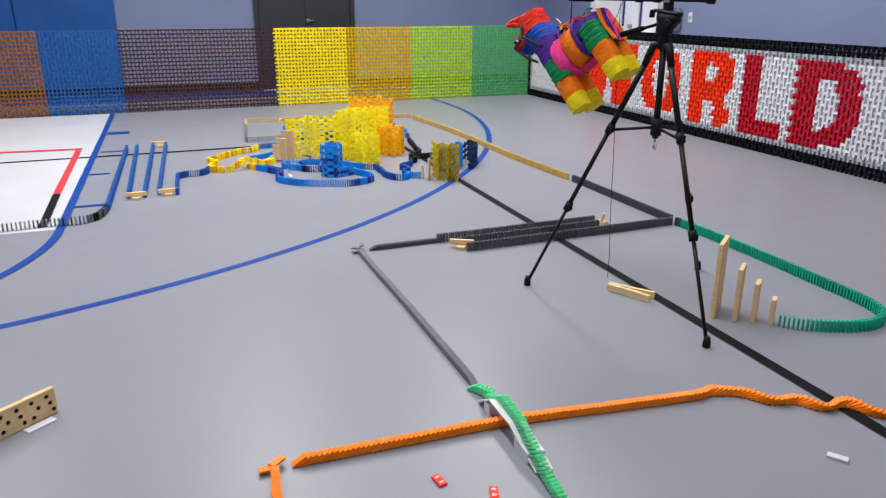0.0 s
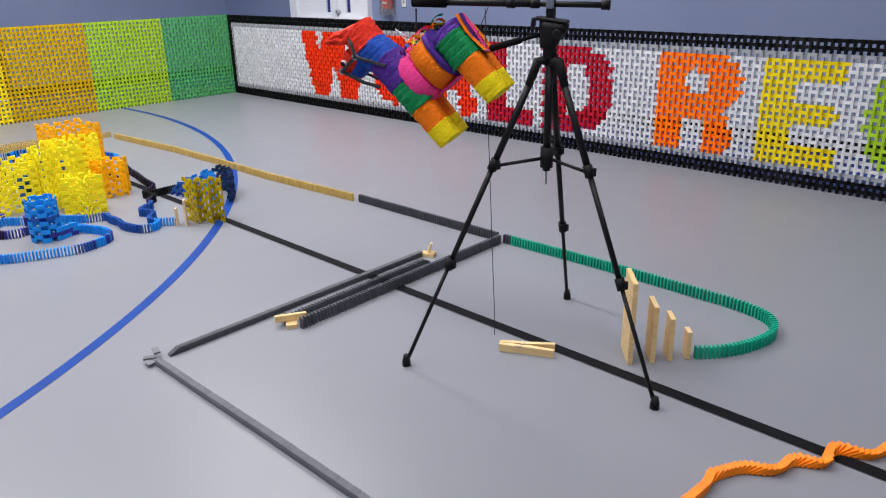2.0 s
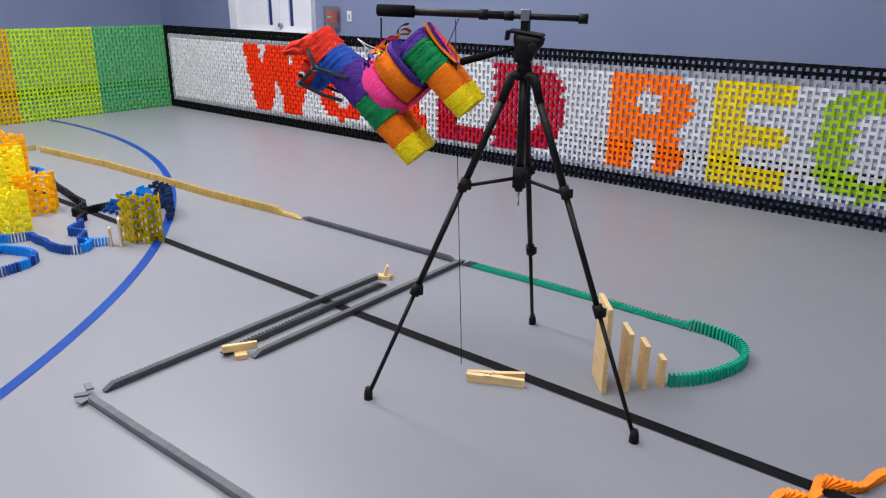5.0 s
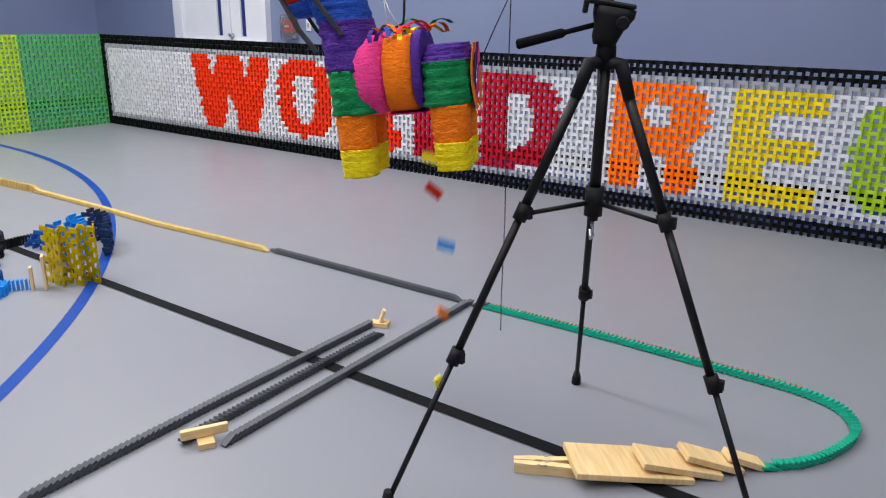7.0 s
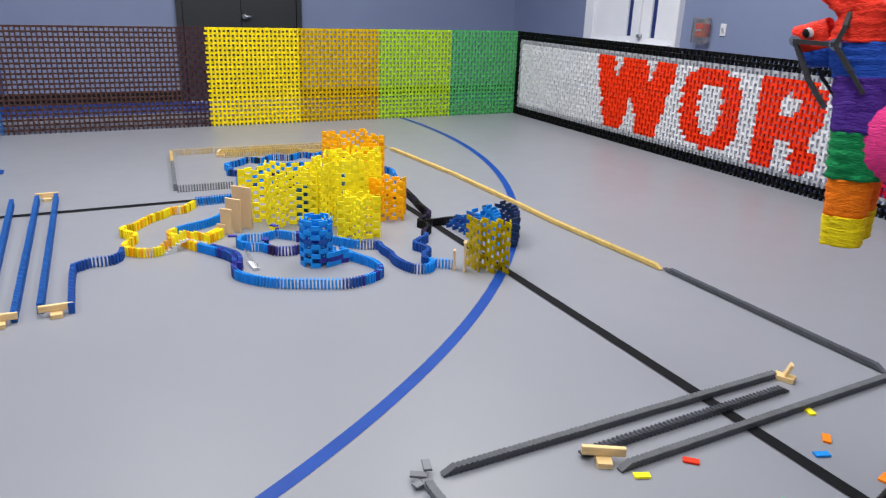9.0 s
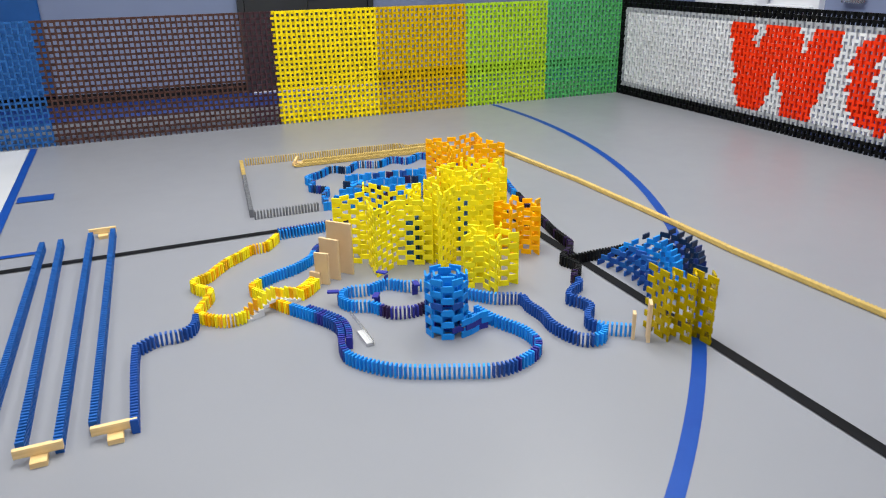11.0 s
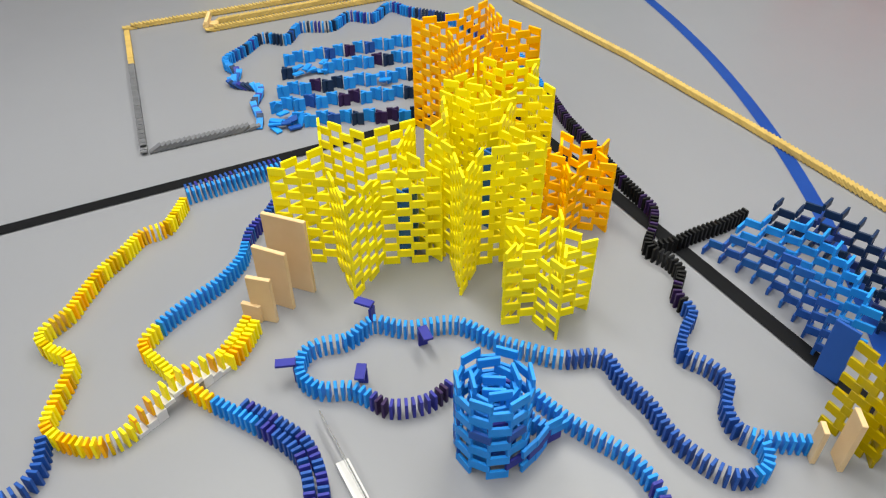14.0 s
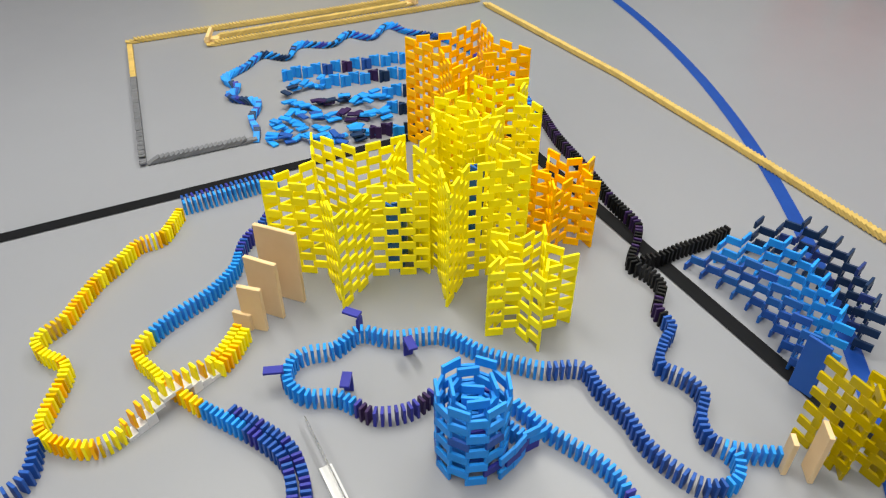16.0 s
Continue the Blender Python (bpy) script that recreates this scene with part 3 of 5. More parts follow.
    domino_line("straight line of dark blue dominoes", [(-1.108, 7.381), (-1.165, 5.556)], "steelblue", smooth=False)
    domino_line("line of dark blue dominoes with two bends", [(-1.050, 5.525), (-1.044, 5.816), (-1.035, 5.990), (-1.024, 6.017), (-0.955, 6.064), (-0.876, 6.064), (-0.827, 6.107), (-0.810, 6.195)], "royal")
    domino_line("line of grey and white dominoes on the white floor", [(-2.058, 4.967), (-1.807, 4.995), (-1.607, 4.995), (-1.527, 5.034), (-1.486, 5.130), (-1.471, 5.227)], band((9, ("grey", "darkgrey", "black"))), spacing=0.022)
    # toppled lines beside the start
    domino_line("toppled line of bright orange dominoes", [(-0.884, 1.60), (-0.879, 2.053), (-0.870, 2.15)], "neon", fallen=True, smooth=False, spacing=0.015)
    domino_line("toppled line of bright orange dominoes, ending in waves", [(-0.815, 2.193), (-0.517, 2.185), (-0.158, 2.175), (0.229, 2.130), (0.47, 2.102), (0.545, 2.105), (0.635, 2.065), (0.69, 1.995), (0.77, 1.965), (0.815, 1.905), (0.905, 1.895), (0.95, 1.815), (1.06, 1.765), (1.12, 1.69)], "neon", fallen=True, spacing=0.015)
    domino_line("toppled line of mint green dominoes", [(1.125, 1.68), (1.15, 1.60), (1.17, 1.46)], "mint", fallen=True, spacing=0.015)



def build_corner(label, col, pieces):
    t = thing("corner_dominoes", label, "dominoes", "fallen corner dominoes")
    for i, (x, y, h) in enumerate(pieces):
        ob = new("domino", MESH[col])
        ob.parent = t
        ob.matrix_basis = pose(x, y, DT * (i + 1) + 0.0008, -90, 0, h)


def court_arc():
    """The large curve of the court, a little flatter towards its ends."""
    out = []
    for i in range(111):
        a = -88 + 94.1 * i / 110
        r = 5.9086 + 0.001081 * a + 5.63e-5 * a * a + 5.36e-7 * a ** 3
        out.append((-3.604 + r * math.cos(radians(a)), 9.161 + r * math.sin(radians(a))))
    return out


def build_floor_lines():
    build_corner("splayed grey dominoes at the turn of the line", "grey", [(-0.183, 3.925, 105), (-0.18, 3.935, 60), (-0.172, 3.945, -15)])
    build_corner("splayed orange dominoes at the turn of the line", "neon", [(-0.862, 2.188, 92), (-0.876, 2.188, -50)])
    strip("court_arc", court_arc(), 0.05, BLUETAPE, "curved blue court line on the floor")
    strip("court_line_black", [(0.893, -2.0), (0.893, 7.108)], 0.05, BLACKTAPE, "straight black court line on the floor", 0.002)
    strip("court_line_black", [(-5.5, 7.07), (-0.6, 7.105), (0.868, 7.108)], 0.05, BLACKTAPE, "straight black court line on the floor", 0.002)
    bm = bmesh.new()
    box(bm, -5.2, -1.705, 4.92, 9.76, 0, 0.002)
    tagged(part("floor_area", bm, WHITEVINYL), "white rectangular area on the floor", "floor", kind="structure")
    strip("area_edge", [(-1.672, 9.76), (-1.70, 4.90)] + arc(-3.30, 4.90, 1.6, 0, -75, 24), 0.05, BLUETAPE, "blue line along the white area", 0.003)
    strip("area_red_line", [(-4.8, 7.80), (-1.83, 7.51)], 0.07, REDTAPE, "red line on the white area", 0.004)
    strip("area_red_line", [(-1.83, 7.545), (-1.817, 5.81)], 0.05, REDTAPE, "red line on the white area", 0.005)
    strip("area_grey_line", [(-1.817, 5.80), (-1.80, 4.98)], 0.05, BLACKTAPE, "dark line on the white area", 0.005)
    for x0, x1, y, w in ((-1.645, -1.445, 8.31, 0.13), (-1.64, -1.46, 7.30, 0.04), (-1.66, -1.52, 6.38, 0.04), (-1.67, -1.48, 5.41, 0.04)):
        strip("tape_mark", [(x0, y), (x1, y)], w, BLUETAPE, "short blue tape mark on the floor", 0.003)


# ---------------------------------------------------------------- domino curtains: castle, screens, tower
def curtain(parent, pts, rows, cols, ragged=1, z=0.0, start=0, pitch=0.0362):
    """Dominoes on edge in open bond along a folded way: every other course fills every other column."""
    col = start
    for a, b in zip(pts, pts[1:]):
        a, b = Vector((*a, 0)), Vector((*b, 0))
        d = b - a
        n = max(2, round(d.length / pitch))
        h = math.degrees(math.atan2(d.y, d.x))
        for i in range(n):
            p = a + d * ((i + 0.5) / n)
            top = rows + random.choice((0, 0, 1)) * ragged
            c = cols if isinstance(cols, str) else None
            for k in range(top):
                if (k + col) % 2:
                    continue
                ob = new("domino", EDGE[c or random.choice(cols)])
                ob.parent = parent
                ob.matrix_basis = pose(p.x, p.y, z + k * DW, 0, 0, h + random.uniform(-1, 1))
            col += 1
    return col


def edge_mesh(col):
    bm = bmesh.new()
    box(bm, -DL / 2, DL / 2, -DT / 2, DT / 2, 0, DW - 0.0003)
    bmesh.ops.bevel(bm, geom=bm.edges[:], offset=0.0007, segments=1, affect="EDGES")
    return mesh_of("edge_domino_" + col, bm, P[col])


EDGE = {c: edge_mesh(c) for c in P}


def star(cx, cy, r_out, r_in, n, turn):
    """Corners of a folded ring, outer and inner by turns."""
    pts = []
    for k in range(2 * n + 1):
        a, r = radians(turn + 180 * k / n), (r_in if k % 2 else r_out)
        pts.append((cx + r * math.cos(a), cy + r * math.sin(a)))
    return pts


def build_castle():
    def tower(label, pts, rows, cols, **k):
        t = thing("domino_tower", label, "domino tower", "castle towers")
        curtain(t, pts, rows, cols, **k)
    tower("tall amber domino tower at the back of the castle", star(0.69, 6.955, 0.215, 0.105, 4, 140), 17, "amber", ragged=0)
    tower("tall yellow domino tower with folded walls", star(0.62, 6.665, 0.172, 0.088, 5, 160), 15, "lemon", ragged=0)
    tower("yellow domino tower in the middle of the castle", [(0.236, 6.202), (0.338, 6.29), (0.50, 6.245), (0.452, 6.385), (0.555, 6.485), (0.44, 6.50), (0.395, 6.62), (0.34, 6.485), (0.255, 6.44), (0.275, 6.335), (0.236, 6.202)], 16, "lemon", ragged=0)
    tower("low yellow domino tower beside the planks", star(0.089, 6.527, 0.238, 0.112, 5, -119), 13, "lemon", ragged=0)
    tower("small yellow domino tower before the castle", star(0.397, 6.06, 0.122, 0.057, 5, -104), 10, "lemon", ragged=0)
    tower("low amber domino tower beside the yellow ones", star(0.70, 6.352, 0.118, 0.056, 5, -65), 10, "amber", ragged=0)
    for x, y, rows, what in ((0.19, 6.43, 9, "low yellow"), (0.46, 6.44, 11, "middle yellow")):
        t = thing("domino_pillar", "narrow blue domino pillar inside the " + what + " tower", "domino pillar", "hidden pillars")
        curtain(t, [(x + 0.026 * math.cos(radians(a)), y + 0.026 * math.sin(radians(a))) for a in (20, 140, 260, 380)], rows, "steelblue", 0)
    # round blue tower with an inner ring
    t = thing("round_domino_tower", "round tower of light and dark blue dominoes", "domino tower")
    cx, cy = 0.057, 5.735
    for r, n, rows, off in ((0.076, 6, 10, 0), (0.045, 4, 10, 20), (0.016, 2, 9, 50)):
        for k in range(rows):
            for i in range(n):
                a = 360 * (i + 0.5 * (k % 2)) / n + 10 + off
                c = "sky" if k % 4 != 1 or k == 9 else random.choice(("indigo", "indigo", "royal", "sky"))
                ob = new("domino", EDGE[c])
                ob.parent = t
                ob.matrix_basis = pose(cx + r * math.cos(radians(a)), cy + r * math.sin(radians(a)), k * DW, 0, 0, a + 90 + random.uniform(-3, 3))
    t = thing("domino_curtain", "short curved wall of blue dominoes at the tower", "domino wall")
    curtain(t, [(0.095, 5.655), (0.135, 5.668), (0.175, 5.688), (0.213, 5.69)], 3, ("sky", "sky", "indigo"), 0)
    domino_line("short fan of bright blue dominoes at the tower", [(0.176, 5.70), (0.158, 5.745), (0.152, 5.785), (0.175, 5.815)], "sky", spacing=0.0155)
    domino_line("short line of dark blue dominoes at the tower", [(0.16, 5.83), (0.125, 5.845)], "indigo", spacing=0.0165)
    # ridge beside the black line: three zigzag walls, dark blue, bright blue and navy, climbing from the far end
    for xs, y0, low, grow, high, c, what in (((0.958, 0.985, 0.990, 0.965, 0.905), 6.035, 2.4, 0.5, 6, ("royal", "steelblue"), "dark blue"),
                                             ((1.06, 1.115, 1.115, 1.07, 1.0), 6.02, 4.0, 0.45, 7, ("sky",), "bright blue"),
                                             ((1.18, 1.24, 1.24, 1.19, 1.105), 6.01, 5.0, 0.42, 7, ("midnight", "midnight", "navy"), "navy")):
        t = thing("domino_screen", "zigzag wall of " + what + " dominoes climbing in steps", "domino screen", "stepped screens")
        for k in range(18):
            u = 4 * k / 17
            q = min(3, int(u))
            x = xs[q] + (xs[q + 1] - xs[q]) * (u - q)
            for n in range(min(high, round(low + grow * k))):
                if (n + k) % 2:
                    continue
                ob = new("domino", EDGE[random.choice(c)])
                ob.parent = t
                ob.matrix_basis = pose(x, y0 - 0.0266 * k, n * DW, 0, 0, (115 if k % 2 else 18) + random.uniform(-2, 2))
    t = thing("domino_screen", "screen of clear olive yellow dominoes", "domino screen", "olive screens")
    curtain(t, [(0.752, 5.445), (0.753, 5.318), (0.80, 5.375), (0.812, 5.27), (0.862, 5.335), (0.872, 5.235), (0.905, 5.29)], 11, "oliveglass", 0, pitch=0.031)
    t = thing("blue_panel", "flat dark blue panel at the end of the screens", "panel", at=pose(0.873, 5.538, 0, 0, 0, -80))
    part("board", bevelled(0.06, 0.008, 0.17, 0.001), P["royal"], t)
    # little arches of indigo dominoes beside the loop
    for x, y, h in ((-0.262, 6.122, 70), (-0.022, 6.222, 40), (0.06, 6.078, 175), (-0.122, 6.034, 150)):
        p = thing("domino_arch", "small indigo domino laid on a standing one", "domino", "domino arches", pose(x, y, 0, 0, 0, h))
        a = new("domino", MESH["indigo"])
        a.parent = p
        b = new("domino", MESH["indigo"])
        b.parent = p
        b.matrix_basis = pose(0, -DT, DL + DT, -90, 0, 0)
    build_stairs((-0.632, 6.128), (-0.398, 6.238), 5, P["white"])


def build_stairs(a, b, steps, mat, width=0.03, height=0.052):
    """A white stepped bridge: up and down between a and b, open below."""
    a, b = Vector((*a, 0)), Vector((*b, 0))
    d = b - a
    m = Matrix.Translation(a) @ pose(0, 0, 0, 0, 0, math.degrees(math.atan2(d.y, d.x)))
    t = thing("step_bridge", "white stepped bridge carrying dominoes", "bridge")
    L = d.length
    n = 2 * steps
    for i in range(n):
        x0, x1 = L * i / n, L * (i + 1) / n
        h = height * min(i + 1, n - i) / steps
        bm = bmesh.new()
        box(bm, x0 + 0.0003, x1 - 0.0003, -width / 2, width / 2, 0.0 if abs(i - n / 2 + 0.5) > 1.5 else h - 0.012, h, m)
        part("step", bm, mat, t)
    line = thing("domino_line", "yellow and amber dominoes standing on the steps", "domino line", "domino lines")
    for i in range(n + 2):
        x = L * (i + 0.5) / (n + 2)
        j = min(n - 1, int(x / L * n))
        h = height * min(j + 1, n - j) / steps
        ob = new("domino", MESH[random.choice(("lemon", "amber", "lemon"))])
        ob.parent = line
        p = m @ Vector((x, 0, h))
        ob.matrix_basis = pose(*p, 0, 0, math.degrees(math.atan2(-d.x, d.y)))
    for off in (-0.012, 0.012):
        domino_line("yellow and amber dominoes stepping up to the planks", [(-0.392 + off * 0.6, 6.240 - off), (-0.352 + off * 0.6, 6.274 - off), (-0.300 + off * 0.6, 6.335 - off)], band((9, ("lemon", "lemon", "amber"))), spacing=0.0155)


# ---------------------------------------------------------------- planks, pegs and small things
def plank(x, y, heading, w, h, t, label, mat=None):
    """A standing plank; its foremost lower edge is the origin and it faces along y."""
    bm = bmesh.new()
    box(bm, -w / 2, w / 2, -t, 0, 0, h)
    bmesh.ops.bevel(bm, geom=bm.edges[:], offset=0.0012, segments=1, affect="EDGES")
    ob = part("wooden_plank", bm, mat or WOOD)
    ob.matrix_basis = pose(x, y, 0, 0, 0, heading)
    return tagged(ob, label, "plank", "wooden planks")


def clothes_peg(label, m, length=0.22):
    t = thing("clothes_peg", label, "clothes peg", "clothes pegs", m)
    for s in (-1, 1):
        bm = bmesh.new()
        w, n = 0.017, 12
        prev = None
        for i in range(n + 1):
            u = i / n
            inner = 0.002 + (0.016 * max(0, u - 0.45) / 0.55) + (0.004 if 0.3 < u < 0.4 else 0)
            outer = 0.022 - 0.006 * max(0, 0.2 - u) / 0.2 + 0.012 * max(0, u - 0.45) / 0.55
            ring = [bm.verts.new((length * u, s * a, b)) for a, b in ((inner, 0), (outer, 0), (outer, 0.03), (inner, 0.03))]
            if prev:
                for k in range(4):
                    bm.faces.new((prev[k], prev[(k + 1) % 4], ring[(k + 1) % 4], ring[k]))
            else:
                bm.faces.new(ring)
            prev = ring
        bm.faces.new(prev[::-1])
        bmesh.ops.recalc_face_normals(bm, faces=bm.faces[:])
        part("prong", bm, WOOD, t)
    bm = bmesh.new()
    tube(bm, [(length * 0.42 + 0.008 * math.cos(a), 0.008 * math.sin(a), 0.008 + 0.0022 * a) for a in (k * 0.6 for k in range(26))], 0.0016, 6)
    tube(bm, [(length * 0.42, -0.022, 0.03), (length * 0.36, -0.026, 0.031), (length * 0.3, -0.02, 0.031)], 0.0016, 6)
    part("spring", bm, STEEL, t, "coiled steel spring")
    return t


def build_small():
    # four planks of growing height at the end of the teal line, toppling on the peg
    heading = 40
    made = []
    for x, y, w, h, when, turn in ((1.157, 2.493, 0.05, 0.11, 6.02, 70), (1.112, 2.543, 0.075, 0.17, 6.1, 72), (1.065, 2.590, 0.10, 0.225, 6.17, 78), (1.02, 2.661, 0.15, 0.32, 6.2, 84)):
        ob = plank(x, y, heading, w, h, 0.018, "pale wooden plank standing on the floor in a row")
        made.append((ob, when, turn))
    up = [(ob, when, ob.matrix_basis.copy(), ob.matrix_basis @ pose(0, 0, 0, -turn)) for ob, when, turn in made]
    PLANK_KEYS.extend(up)
    clothes_peg("large pale wooden clothes peg holding a black thread", pose(0.747, 3.035, 0.001, 0, 0, math.degrees(math.atan2(-0.178, 0.106))), 0.207)
    # wooden corner stops where the lines turn back
    for x, y, h, n in ((0.335, 3.804, -30, 0), (1.271, 3.938, 25, 1), (0.074, 8.397, 70, 0), (1.132, 8.429, -80, 0), (-1.307, 5.494, 0, 0), (-1.106, 5.521, 0, 0), (-1.158, 7.412, 0, 0)):
        t = thing("corner_stop", "pale wooden block with a bar that turns a domino line back", "wooden block", "corner stops", pose(x, y, 0, 0, 0, h))
        part("base_block", bevelled(0.045, 0.07, 0.018, 0.001), WOOD, t)
        if n == 0:
            part("bar", bevelled(0.13, 0.016, 0.028, 0.001, pose(0, 0.01, 0.019)), WOOD, t)
        else:
            part("bar", bevelled(0.03, 0.012, 0.055, 0.001, pose(0, 0, 0.014, 18, 0, 20)), WOOD, t)
    # planks beside the castle
    for xr, yr, xl, yl, h in ((-0.27, 6.353, -0.308, 6.392, 0.056), (-0.236, 6.336, -0.286, 6.380, 0.145), (-0.181, 6.363, -0.245, 6.438, 0.188), (-0.110, 6.400, -0.196, 6.494, 0.24)):
        plank((xr + xl) / 2, (yr + yl) / 2, math.degrees(math.atan2(yl - yr, xl - xr)) + 180, math.hypot(xl - xr, yl - yr), h, 0.013, "smooth maple plank standing before the castle", PLY)
    for x, y, w, h in ((0.662, 5.39, 0.034, 0.105), (0.702, 5.355, 0.05, 0.155)):
        plank(x, y, -123, w, h, 0.012, "smooth maple plank before the yellow screen", PLY)
    # white stand with a clear strip inside the blue loop
    t = thing("acrylic_stand", "small white stand with a clear acrylic strip", "stand", at=pose(-0.247, 5.79, 0, 0, 0, 2))
    part("base", bevelled(0.03, 0.11, 0.014, 0.001), P["white"], t)
    part("strip", bevelled(0.003, 0.26, 0.02, 0.0005, pose(0.005, 0.06, 0.015)), CLEAR, t, "clear acrylic strip")
    # white bridge at the start with the mint line over it
    t = thing("ramp_bridge", "white folded card bridge over the orange line", "bridge")
    for y0, y1, z0, z1 in ((2.33, 2.24, 0.004, 0.055), (2.24, 2.10, 0.055, 0.055), (2.10, 1.92, 0.055, 0.004)):
        bm = bmesh.new()
        vs = []
        for x in (-0.195, -0.14):
            for y, z in ((y0, z0), (y1, z1)):
                vs += [bm.verts.new((x, y, z)), bm.verts.new((x, y, z + 0.004))]
        bmesh.ops.convex_hull(bm, input=vs)
        part("ramp", bm, P["white"], t)
    for y0, y1 in ((2.28, 2.24), (2.06, 1.97)):
        part("leg", bevelled(0.055, abs(y1 - y0), 0.035, 0.001, pose(-0.1675, (y0 + y1) / 2, 0)), P["white"], t)
    domino_line("toppled line of mint green dominoes over the bridge", [(-0.187, 2.42, 0.0), (-0.158, 2.365, 0.002), (-0.158, 2.325, 0.012), (-0.163, 2.234, 0.06), (-0.168, 2.093, 0.06), (-0.182, 1.910, 0.012), (-0.190, 1.788, 0.0), (-0.188, 1.586, 0)], "mint", fallen=True, smooth=False, spacing=0.015)
    # big dice-dotted wooden dominoes
    for i, (x, y) in enumerate(((-1.511, 2.717), (-1.584, 2.656), (-1.657, 2.595), (-1.73, 2.534))):
        t = thing("wooden_domino", "large pale wooden domino with black pips, standing on edge", "domino", "large wooden dominoes", pose(x, y, 0, 0, 0, 38))
        part("block", bevelled(0.095, 0.018, 0.09, 0.002), WOOD, t)
        for u, v in ((-0.03, 0.02), (-0.03, 0.07), (-0.012, 0.045), (0.018, 0.07), (0.034, 0.02), (0.026, 0.045)):
            bm = bmesh.new()
            bmesh.ops.create_cone(bm, cap_ends=True, segments=12, radius1=0.0065, radius2=0.0065, depth=0.002, matrix=pose(u, -0.0098, v, 90))
            part("pip", bm, BLACKPAINT, t)
    ob = part("white_card", bevelled(0.09, 0.03, 0.004, 0.0005), P["white"])
    ob.matrix_basis = pose(-1.512, 2.672, 0, 0, 0, 38)
    tagged(ob, "small white card lying on the floor", "card")
    for x, y, h in ((-0.454, 1.985, 10), (-0.336, 1.885, -20)):
        t = thing("red_domino", "red domino with white marks lying on the floor", "domino", "red dominoes", pose(x, y, 0, 0, 0, h))
        part("body", bevelled(0.024, 0.048, 0.0075, 0.0007), P["red"], t)
        for v in (-0.012, 0.012):
            part("mark", bevelled(0.012, 0.006, 0.0008, 0.0002, pose(0, v, 0.0076)), P["white"], t)
    ob = part("white_domino", bevelled(0.024, 0.055, 0.009, 0.0007), P["white"])
    ob.matrix_basis = pose(0.648, 1.688, 0, 0, 0, 35)
    tagged(ob, "single white domino lying on the floor", "domino")


